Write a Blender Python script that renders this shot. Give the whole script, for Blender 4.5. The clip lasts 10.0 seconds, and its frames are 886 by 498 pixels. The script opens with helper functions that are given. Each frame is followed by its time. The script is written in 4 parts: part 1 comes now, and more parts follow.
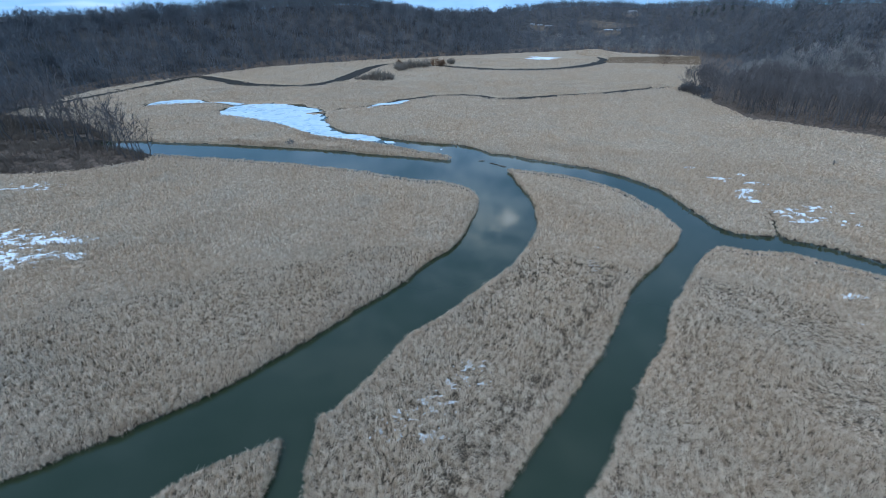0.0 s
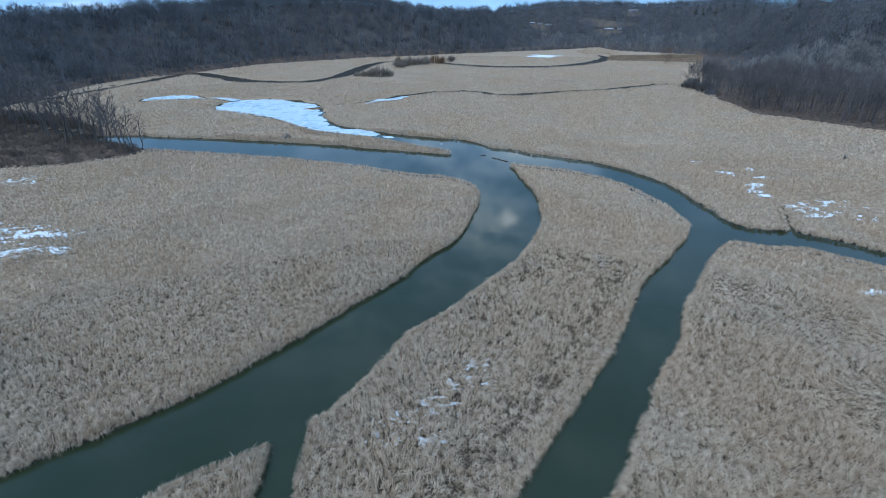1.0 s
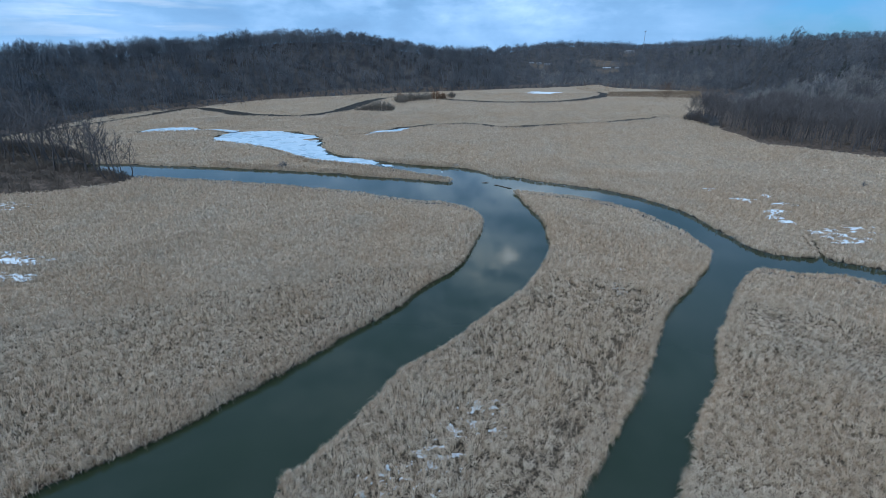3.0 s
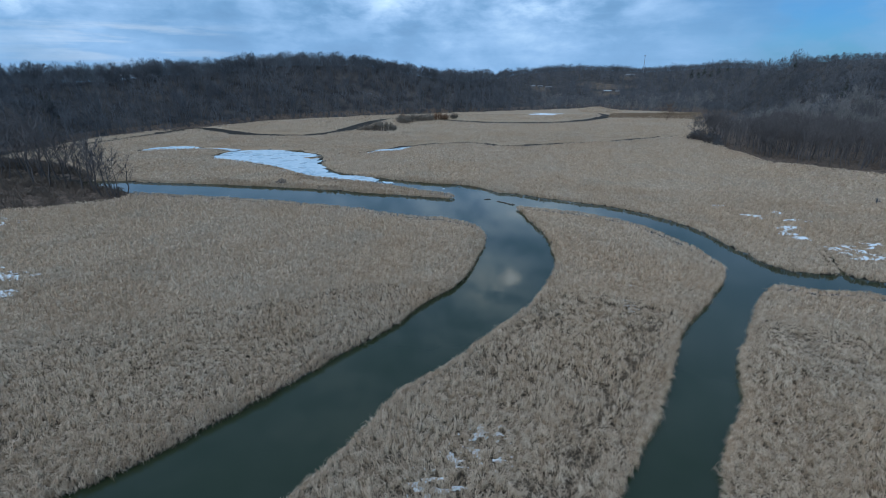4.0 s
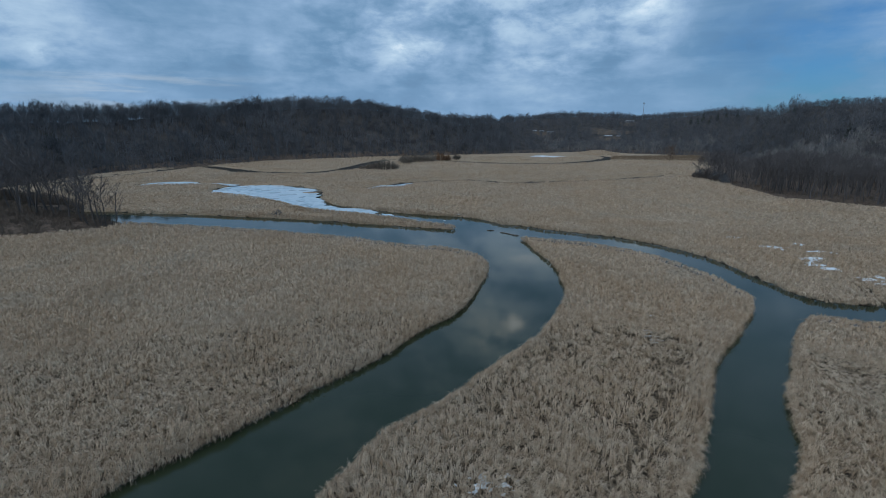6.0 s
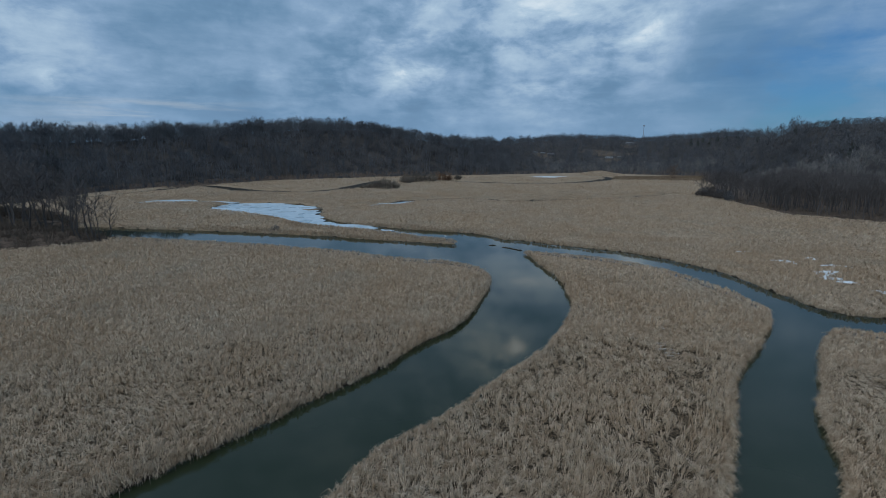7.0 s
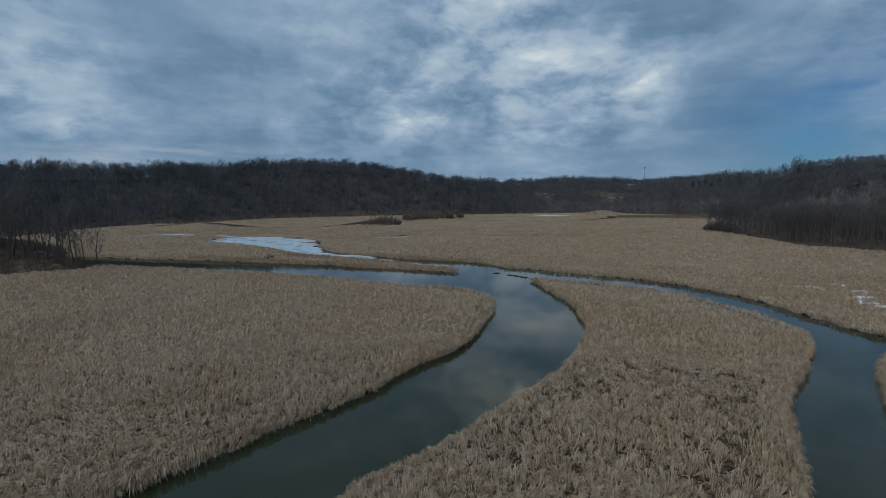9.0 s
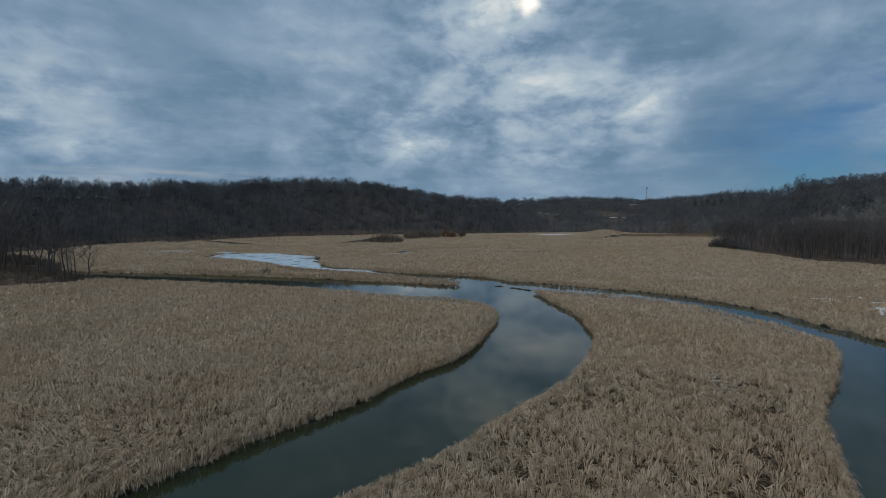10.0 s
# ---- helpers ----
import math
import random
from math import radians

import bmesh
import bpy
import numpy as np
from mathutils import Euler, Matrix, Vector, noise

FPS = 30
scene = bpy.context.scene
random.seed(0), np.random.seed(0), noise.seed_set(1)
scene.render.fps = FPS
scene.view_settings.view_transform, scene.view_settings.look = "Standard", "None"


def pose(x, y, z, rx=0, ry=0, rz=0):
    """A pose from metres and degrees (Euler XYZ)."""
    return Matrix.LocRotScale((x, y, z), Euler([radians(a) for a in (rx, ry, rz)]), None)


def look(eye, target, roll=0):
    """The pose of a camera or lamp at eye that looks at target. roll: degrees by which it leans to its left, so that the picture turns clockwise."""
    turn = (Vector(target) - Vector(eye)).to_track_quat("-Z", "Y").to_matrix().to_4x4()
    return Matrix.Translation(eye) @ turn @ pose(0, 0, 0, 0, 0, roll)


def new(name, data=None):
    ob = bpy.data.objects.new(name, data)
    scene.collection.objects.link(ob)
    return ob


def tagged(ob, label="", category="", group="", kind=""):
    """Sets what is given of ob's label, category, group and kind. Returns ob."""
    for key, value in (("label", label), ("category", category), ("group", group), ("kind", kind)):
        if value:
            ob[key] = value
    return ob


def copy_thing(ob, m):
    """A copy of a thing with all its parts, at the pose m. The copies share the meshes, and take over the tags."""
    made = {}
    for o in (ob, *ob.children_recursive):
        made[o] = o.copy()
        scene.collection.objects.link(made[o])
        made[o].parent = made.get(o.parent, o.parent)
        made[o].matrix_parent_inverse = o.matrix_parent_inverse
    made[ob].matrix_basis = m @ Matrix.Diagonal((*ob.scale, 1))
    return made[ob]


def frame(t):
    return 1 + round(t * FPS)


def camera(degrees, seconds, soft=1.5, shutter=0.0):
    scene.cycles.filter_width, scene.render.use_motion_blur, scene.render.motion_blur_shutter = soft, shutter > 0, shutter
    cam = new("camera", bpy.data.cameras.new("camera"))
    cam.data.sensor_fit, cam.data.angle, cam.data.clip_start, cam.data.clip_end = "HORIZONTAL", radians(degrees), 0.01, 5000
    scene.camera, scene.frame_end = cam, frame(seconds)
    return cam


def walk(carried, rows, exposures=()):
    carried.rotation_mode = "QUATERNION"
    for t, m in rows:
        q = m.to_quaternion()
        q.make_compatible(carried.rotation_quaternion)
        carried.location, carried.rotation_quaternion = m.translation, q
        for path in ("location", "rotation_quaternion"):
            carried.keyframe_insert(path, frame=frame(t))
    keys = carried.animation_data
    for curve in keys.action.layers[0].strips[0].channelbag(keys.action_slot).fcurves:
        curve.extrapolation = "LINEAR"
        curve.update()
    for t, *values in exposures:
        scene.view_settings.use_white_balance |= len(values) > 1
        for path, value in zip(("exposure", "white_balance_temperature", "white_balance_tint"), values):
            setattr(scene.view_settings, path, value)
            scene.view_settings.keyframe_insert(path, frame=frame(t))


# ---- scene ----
cam = camera(86.0, 10.0, soft=0.7)
PATH = [
    (0, (2.611, 2.635, 57.551), (2.514, 4.415, 56.644), -0.4),
    (0.5, (2.39, 4.572, 55.581), (2.294, 6.354, 54.677), -0.4),
    (1, (2.055, 6.524, 53.774), (1.961, 8.305, 52.87), -0.3),
    (1.5, (1.893, 8.499, 52.098), (1.8, 10.289, 51.21), -0.3),
    (2, (1.877, 10.512, 50.524), (1.782, 12.321, 49.675), -0.3),
    (2.5, (1.722, 12.544, 48.952), (1.625, 14.372, 48.146), -0.3),
    (4, (1.787, 18.733, 44.029), (1.676, 20.611, 43.351), -0.3),
    (4.5, (1.966, 20.81, 42.334), (1.85, 22.704, 41.701), -0.3),
    (5, (2.129, 22.787, 40.498), (2.009, 24.695, 39.909), -0.3),
    (5.5, (2.161, 24.655, 38.713), (2.04, 26.576, 38.169), -0.1),
    (7, (2.088, 30.322, 33.182), (1.956, 32.276, 32.776), 0.0),
    (7.5, (2.049, 32.136, 31.469), (1.915, 34.099, 31.11), 0.0),
    (8, (2.097, 34.147, 29.648), (1.959, 36.117, 29.335), 0.0),
    (8.5, (2.116, 36.087, 27.876), (1.974, 38.064, 27.609), 0.0),
    (9, (2.112, 38.097, 26.116), (1.966, 40.079, 25.892), 0.0),
    (9.5, (2.174, 40.129, 24.363), (2.024, 42.115, 24.181), -0.0),
    (10, (2.248, 42.204, 22.628), (2.093, 44.194, 22.494), -0.0),
]
EXPOSURES = [(0.0, 1.19, 5240, 8), (1.5, 1.21, 5270, 8), (2.5, 1.09, 5350, 8), (4.0, 0.71, 5520, 8), (5.5, 0.39, 5780, 8), (7.5, 0.11, 6100, 9), (9.0, 0.02, 6440, 10), (10.0, 0.01, 6640, 10)]
walk(cam, [(t, look(eye, target, roll)) for t, eye, target, roll in PATH], EXPOSURES)


# ---- world and light ----
def direction(az, el):
    a, e = radians(az), radians(el)
    return (math.sin(a) * math.cos(e), math.cos(a) * math.cos(e), math.sin(e))


class Nodes:
    """Short hand for building node trees."""

    def __init__(self, tree):
        self.tree = tree
        tree.nodes.clear()

    def add(self, kind, ins=None):
        n = self.tree.nodes.new(kind)
        for k, v in (ins or {}).items():
            self.put(n.inputs[k], v)
        return n

    def put(self, socket, v):
        if isinstance(v, bpy.types.NodeSocket):
            self.tree.links.new(v, socket)
        elif isinstance(v, bpy.types.Node):
            self.tree.links.new(v.outputs[0], socket)
        else:
            socket.default_value = v

    def math(self, op, a, b=0.0, c=0.0, clamp=False):
        n = self.add("ShaderNodeMath")
        n.operation, n.use_clamp = op, clamp
        for i, v in enumerate((a, b, c)):
            self.put(n.inputs[i], v)
        return n.outputs[0]

    def vmath(self, op, a, b=(0, 0, 0)):
        n = self.add("ShaderNodeVectorMath")
        n.operation = op
        self.put(n.inputs[0], a)
        self.put(n.inputs[1], b)
        return n.outputs["Value"] if op == "DOT_PRODUCT" else n.outputs[0]

    def mix(self, f, a, b, blend="MIX"):
        n = self.add("ShaderNodeMix")
        n.data_type, n.blend_type = "RGBA", blend
        self.put(n.inputs[0], f)
        self.put(n.inputs[6], a)
        self.put(n.inputs[7], b)
        return n.outputs[2]

    def noise(self, vec, scale, detail=4.0, rough=0.55, distort=0.0):
        n = self.add("ShaderNodeTexNoise", {"Scale": scale, "Detail": detail, "Roughness": rough, "Distortion": distort})
        if vec is not None:
            self.put(n.inputs["Vector"], vec)
        return n.outputs[0]

    def step(self, v, lo, hi, a=0.0, b=1.0):
        n = self.add("ShaderNodeMapRange", {1: lo, 2: hi, 3: a, 4: b})
        n.interpolation_type = "SMOOTHSTEP"
        self.put(n.inputs[0], v)
        return n.outputs[0]

    def ramp(self, f, stops):
        n = self.add("ShaderNodeValToRGB", {0: f})
        el = n.color_ramp.elements
        while len(el) < len(stops):
            el.new(0.5)
        for e, (p, c) in zip(el, stops):
            e.position, e.color = p, (*c, 1)
        return n.outputs[0]


SUN_AZ, SUN_EL = -142.0, 50.0
world = bpy.data.worlds.new("overcast_sky")
scene.world = world
world.use_nodes = True
N = Nodes(world.node_tree)
dirn = N.add("ShaderNodeTexCoord").outputs["Generated"]
sep = N.add("ShaderNodeSeparateXYZ", {0: dirn})
up = N.math("MAXIMUM", sep.outputs[2], 0.0)
lift = N.math("ADD", up, 0.27)
flat = N.add("ShaderNodeCombineXYZ", {0: N.math("DIVIDE", sep.outputs[0], lift), 1: N.math("DIVIDE", sep.outputs[1], lift), 2: 0.35})
nish = N.add("ShaderNodeTexSky")
nish.sky_type, nish.sun_disc = "NISHITA", False
nish.sun_elevation, nish.sun_rotation = radians(SUN_EL), radians(SUN_AZ)
blue = N.mix(1.0, nish.outputs[0], (0.0170, 0.037, 0.059, 1), "MULTIPLY")
body = N.noise(flat, 1.7, 4.0, 0.50, 0.2)
puff = N.noise(N.vmath("MULTIPLY", dirn, (1.0, 1.0, 2.6)), 5.0, 7.0, 0.55, 0.2)
fine = N.noise(N.vmath("MULTIPLY", dirn, (1.0, 1.0, 1.7)), 14.0, 6.0, 0.58, 0.25)
tone = N.math("ADD", N.math("ADD", N.math("MULTIPLY", body, 0.36), N.math("MULTIPLY", puff, 0.38)), N.math("MULTIPLY", fine, 0.26))
tone = N.math("ADD", N.math("MULTIPLY", N.math("SUBTRACT", tone, 0.5), 0.62), 0.512)


def near(az, el, spread):
    """One towards a bearing and height in the sky, falling to nought round it."""
    return N.math("POWER", N.math("MAXIMUM", N.vmath("DOT_PRODUCT", dirn, direction(az, el)), 0.0), 2.0 / radians(spread) ** 2)


# where the cloud deck is thinner (+) or thicker (-): bearing, height, spread, amount
for az, el, wide, much in [(5.3, 23.5, 0.8, 0.12), (4.2, 24.5, 1.0, 0.11), (6.3, 23.0, 0.7, 0.10), (5.2, 22.4, 0.6, 0.07), (2.5, 25.5, 3.5, 0.05), (1, 22, 7, 0.045), (-3, 15, 8, 0.02), (6, 13.5, 8, 0.05), (0, 33, 13, 0.03), (17.9, 12.3, 3.5, 0.054), (15, 11, 7, 0.03), (-8.2, 9.2, 4, 0.054), (-19.2, 19, 2, 0.02), (-14, 20.5, 5, -0.028), (-8, 18, 5, 0.012), (-45, 12, 7, 0.042), (-47.1, 8.1, 1.6, 0.078), (-42, 6.3, 1.0, 0.072), (-32, 16, 9, -0.035), (-36, 8, 7, 0.012), (-14, 7, 8, 0.03), (9.5, 19, 4, -0.03), (15, 20, 5, 0.012), (22, 19, 7, -0.028), (26, 8, 6, -0.05), (9, 8, 8, 0.012), (32, 4.5, 10, -0.05), (36, 15, 6, 0.018), (0, 40, 16, 0.024)]:
    tone = N.math("ADD", tone, N.math("MULTIPLY", N.math("MULTIPLY", near(az, el, wide), N.step(N.math("ADD", N.math("MULTIPLY", puff, 0.5), N.math("MULTIPLY", fine, 0.5)), 0.40, 0.58, 0.25, 1.25)), much))
# torn edges where the deck is broken, ahead and high
torn = N.noise(N.vmath("MULTIPLY", dirn, (1.0, 1.0, 2.1)), 5.5, 8.0, 0.58, 0.4)
broken = N.math("ADD", near(0, 17, 16), N.math("MULTIPLY", near(21, 14, 13), 0.7), clamp=True)
tone = N.math("ADD", tone, N.math("MULTIPLY", N.math("MULTIPLY", N.math("SUBTRACT", N.step(torn, 0.42, 0.62), 0.48), broken), 0.060))
# flat bases of the clouds in layers towards the horizon
layers = N.noise(N.vmath("MULTIPLY", dirn, (1.5, 1.5, 9.0)), 3.2, 6.0, 0.56, 0.3)
tone = N.math("ADD", tone, N.math("MULTIPLY", N.math("MULTIPLY", N.math("SUBTRACT", N.step(layers, 0.36, 0.64), 0.5), N.step(up, 0.36, 0.12)), 0.034))
low = N.step(up, 0.14, 0.02)
tone = N.math("SUBTRACT", tone, N.math("MULTIPLY", low, 0.030))
cloud = N.ramp(tone, [(0.36, (0.084, 0.152, 0.240)), (0.47, (0.138, 0.234, 0.346)), (0.545, (0.230, 0.331, 0.454)), (0.64, (0.40, 0.50, 0.585)), (0.75, (0.85, 0.86, 0.82)), (0.90, (1.5, 1.47, 1.38))])
cloud = N.mix(N.math("MULTIPLY", low, 0.55), cloud, (0.195, 0.302, 0.430, 1))
# the cover breaks up low in the north-east
thin = N.math("ADD", 1.0, N.math("MULTIPLY", N.math("SUBTRACT", 0.5, tone), 5.0))
side = N.math("MULTIPLY", near(44, 6, 19), N.step(up, 0.36, 0.13, 0.10, 1.0))
side = N.math("ADD", side, N.math("MULTIPLY", near(-43, 7.5, 7), 0.45))
gap = N.math("MULTIPLY", N.step(N.math("MULTIPLY", side, thin), 0.06, 1.0, 0.0, 0.80), N.math("MULTIPLY", N.step(puff, 0.64, 0.42, 0.62, 1.0), N.step(fine, 0.60, 0.42, 0.66, 1.0)))
sky = N.mix(gap, cloud, blue)
# pale strip of clear sky under the cloud deck in the west
strip = N.math("MULTIPLY", N.step(up, 0.100, 0.078), N.math("MULTIPLY", near(-35, 4.3, 9), 0.28))
streak = N.noise(N.vmath("MULTIPLY", dirn, (3.0, 3.0, 34.0)), 1.6, 5.0, 0.55, 0.2)
sky = N.mix(N.math("MULTIPLY", strip, N.step(streak, 0.48, 0.66)), sky, (0.56, 0.55, 0.52, 1))
N.add("ShaderNodeOutputWorld", {0: N.add("ShaderNodeBackground", {0: sky, 1: 1.0})})

sun = new("sun", bpy.data.lights.new("sun", "SUN"))
sun.data.energy, sun.data.angle, sun.data.color = 1.2, radians(40), (1.0, 0.96, 0.9)
sun.matrix_world = look((0, 0, 0), [-c for c in direction(SUN_AZ, SUN_EL)])


# ---- materials ----
def material(name, rough=0.9, metal=0.0, spec=0.3):
    m = bpy.data.materials.new(name)
    m.use_nodes = True
    n = Nodes(m.node_tree)
    b = n.add("ShaderNodeBsdfPrincipled", {"Roughness": rough, "Metallic": metal, "Specular IOR Level": spec})
    n.add("ShaderNodeOutputMaterial", {0: b})
    return m, n, b


def world_xyz(n):
    return n.add("ShaderNodeNewGeometry").outputs["Position"]


def straw_colour(n, island=True):
    """Dead cattail leaf: grey buff with tawny and bleached stands, in patches of several sizes."""
    p = world_xyz(n)
    flat_p = n.vmath("MULTIPLY", p, (1, 1, 0))
    big = n.noise(flat_p, 0.022, 4.0, 0.6, 0.6)
    mid = n.noise(flat_p, 0.16, 4.0, 0.6)
    base = n.mix(n.step(big, 0.40, 0.62), (0.462, 0.327, 0.205, 1), (0.482, 0.363, 0.248, 1))
    base = n.mix(n.step(mid, 0.48, 0.70, 0, 0.32), base, (0.375, 0.252, 0.150, 1))
    grey = n.noise(flat_p, 0.055, 5.0, 0.62, 0.5)
    base = n.mix(n.step(grey, 0.48, 0.66, 0, 0.42), base, (0.395, 0.338, 0.258, 1))
    tuft = n.noise(flat_p, 1.15, 2.0, 0.5, 0.3)
    base = n.mix(n.step(tuft, 0.40, 0.60), n.mix(0.34, base, (0.155, 0.112, 0.070, 1)), n.mix(0.20, base, (0.64, 0.545, 0.41, 1)))
    if island:
        r = n.add("ShaderNodeNewGeometry").outputs["Random Per Island"]
        base = n.mix(n.step(r, 0.20, 0.80, 0.0, 1.0), n.mix(0.24, base, (0.17, 0.128, 0.088, 1)), n.mix(0.24, base, (0.70, 0.61, 0.48, 1)))
    return base


STRAW, n, b = material("dead_reed_leaf", 0.75)
n.put(b.inputs["Base Color"], straw_colour(n))

# matted litter, its colour darkened to paint in the shade of gaps between tufts
THATCH, n, b = material("thatch_with_gap_shade", 0.95, spec=0.1)
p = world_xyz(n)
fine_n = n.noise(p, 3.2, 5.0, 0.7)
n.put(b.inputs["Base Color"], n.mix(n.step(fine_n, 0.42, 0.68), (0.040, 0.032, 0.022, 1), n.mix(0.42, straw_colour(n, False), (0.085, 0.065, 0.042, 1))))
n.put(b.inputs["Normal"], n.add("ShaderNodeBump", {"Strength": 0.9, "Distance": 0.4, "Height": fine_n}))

CANOPY, n, b = material("distant_reed", 0.95, spec=0.1)
p = world_xyz(n)
fine_n = n.noise(p, 1.1, 6.0, 0.72)
n.put(b.inputs["Base Color"], n.mix(n.step(fine_n, 0.36, 0.60), n.mix(0.55, straw_colour(n, False), (0.12, 0.092, 0.060, 1)), n.mix(0.39, straw_colour(n, False), (0.18, 0.147, 0.107, 1))))
n.put(b.inputs["Normal"], n.add("ShaderNodeBump", {"Strength": 0.8, "Distance": 0.5, "Height": fine_n}))

LITTER, n, b = material("forest_floor", 0.95, spec=0.1)
p = world_xyz(n)
n.put(b.inputs["Base Color"], n.mix(n.step(n.noise(p, 0.7, 6.0, 0.72), 0.38, 0.62), (0.050, 0.040, 0.033, 1), (0.145, 0.108, 0.082, 1)))
n.put(b.inputs["Normal"], n.add("ShaderNodeBump", {"Strength": 0.8, "Distance": 0.5, "Height": n.noise(p, 1.4, 5.0, 0.65)}))

# leaf litter on the hills, with the deep shade under the trees put into its colour
HILL_FLOOR, n, b = material("hill_floor_painted_shade", 0.95, spec=0.05)
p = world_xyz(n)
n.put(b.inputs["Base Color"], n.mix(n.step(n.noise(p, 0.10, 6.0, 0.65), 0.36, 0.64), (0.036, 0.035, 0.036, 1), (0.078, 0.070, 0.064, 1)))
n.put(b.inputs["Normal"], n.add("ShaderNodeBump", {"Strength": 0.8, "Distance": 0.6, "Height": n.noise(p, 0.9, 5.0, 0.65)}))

DRY_BANK, n, b = material("dry_grass_bank", 0.95, spec=0.05)
p = world_xyz(n)
n.put(b.inputs["Base Color"], n.mix(n.step(n.noise(p, 0.12, 6.0, 0.65), 0.36, 0.64), (0.075, 0.062, 0.050, 1), (0.135, 0.106, 0.080, 1)))

MUD, n, b = material("channel_mud", 0.85, spec=0.15)
n.put(b.inputs["Base Color"], n.mix(n.noise(world_xyz(n), 0.8, 5.0), (0.016, 0.0135, 0.010, 1), (0.034, 0.028, 0.020, 1)))

WATER, n, b = material("still_water", 0.035, spec=0.5)
p = world_xyz(n)
n.put(b.inputs["IOR"], 1.333)
n.put(b.inputs["Base Color"], n.mix(n.step(n.noise(p, 0.03, 4.0), 0.35, 0.7), (0.0178, 0.0248, 0.0118, 1), (0.0222, 0.0298, 0.0142, 1)))
n.put(b.inputs["Normal"], n.add("ShaderNodeBump", {"Strength": 0.05, "Distance": 0.05, "Height": n.noise(p, 0.7, 3.0, 0.5)}))

ICE, n, b = material("wet_snowy_ice", 0.35)
p = world_xyz(n)
n.put(b.inputs["Base Color"], n.mix(n.step(n.noise(p, 0.10, 6.0, 0.66, 1.2), 0.34, 0.56), (0.31, 0.42, 0.49, 1), (0.46, 0.55, 0.61, 1)))
n.put(b.inputs["Roughness"], n.step(n.noise(p, 0.11, 4.0), 0.4, 0.6, 0.25, 0.7))

SNOW, n, b = material("old_snow", 0.8)
p = world_xyz(n)
n.put(b.inputs["Base Color"], n.mix(n.step(n.noise(p, 1.3, 5.0, 0.6), 0.3, 0.6), (0.48, 0.52, 0.55, 1), (0.70, 0.73, 0.75, 1)))
n.put(b.inputs["Normal"], n.add("ShaderNodeBump", {"Strength": 0.5, "Distance": 0.15, "Height": n.noise(p, 2.0, 4.0)}))


def bark_material(name, dark, light):
    m, n, b = material(name, 0.9, spec=0.15)
    p = world_xyz(n)
    g = n.add("ShaderNodeNewGeometry").outputs["Random Per Island"]
    stand = n.noise(n.vmath("MULTIPLY", p, (1, 1, 0.2)), 0.035, 4.0, 0.6)
    f = n.math("ADD", n.math("MULTIPLY", g, 0.32), n.step(stand, 0.35, 0.65, 0.08, 0.60))
    n.put(b.inputs["Base Color"], n.mix(f, (*dark, 1), (*light, 1)))
    return m


BARK = bark_material("grey_bark", (0.050, 0.045, 0.043), (0.120, 0.110, 0.104))
# the bluish cast of distance haze is mixed into this twig colour
TWIG = bark_material("haze_tinted_twig", (0.062, 0.067, 0.074), (0.148, 0.153, 0.162))
WOOD_TWIG = bark_material("lowland_twig", (0.056, 0.052, 0.052), (0.132, 0.122, 0.118))
PALE_TWIG = bark_material("pale_twig", (0.13, 0.124, 0.118), (0.27, 0.254, 0.24))
BRUSH = bark_material("brush_twig", (0.10, 0.085, 0.070), (0.21, 0.185, 0.155))
RUSSET = bark_material("russet_twig", (0.11, 0.065, 0.04), (0.24, 0.15, 0.09))
BRUSH_RED = bark_material("reddish_twig", (0.10, 0.070, 0.052), (0.19, 0.135, 0.098))
NEEDLE = bark_material("conifer_needle", (0.012, 0.022, 0.014), (0.028, 0.042, 0.024))


def plain(name, colour, rough=0.8, metal=0.0):
    m, n, b = material(name, rough, metal)
    v = n.noise(world_xyz(n), 0.9, 5.0, 0.6)
    n.put(b.inputs["Base Color"], n.mix(n.step(v, 0.3, 0.7, 0, 0.5), (*colour, 1), (*[c * 0.6 for c in colour], 1)))
    return m


# ---- helpers for the land ----
rng = np.random.default_rng(7)


def lattice(seed):
    return np.random.default_rng(seed).random((256, 256))


LATTICES = [lattice(k) for k in range(6)]


def value_noise(x, y, size, octaves=3, seed=0):
    """Smooth noise about 0, of unit-ish span, with features of the given size in metres."""
    total, amp, norm = 0.0, 1.0, 0.0
    for o in range(octaves):
        u, v = np.asarray(x) / size + 37.3 * o + 11.1 * seed, np.asarray(y) / size + 17.7 * o + 5.3 * seed
        i, j = np.floor(u).astype(int), np.floor(v).astype(int)
        a, c = u - i, v - j
        a, c = a * a * (3 - 2 * a), c * c * (3 - 2 * c)
        g = LATTICES[(o + seed) % 6]
        i0, i1, j0, j1 = i % 256, (i + 1) % 256, j % 256, (j + 1) % 256
        total = total + amp * ((g[i0, j0] * (1 - a) + g[i1, j0] * a) * (1 - c) + (g[i0, j1] * (1 - a) + g[i1, j1] * a) * c - 0.5)
        norm += amp
        amp, size = amp * 0.5, size / 2.1
    return total * 2 / norm


def smooth(x, lo, hi):
    t = np.clip((x - lo) / (hi - lo), 0, 1)
    return t * t * (3 - 2 * t)


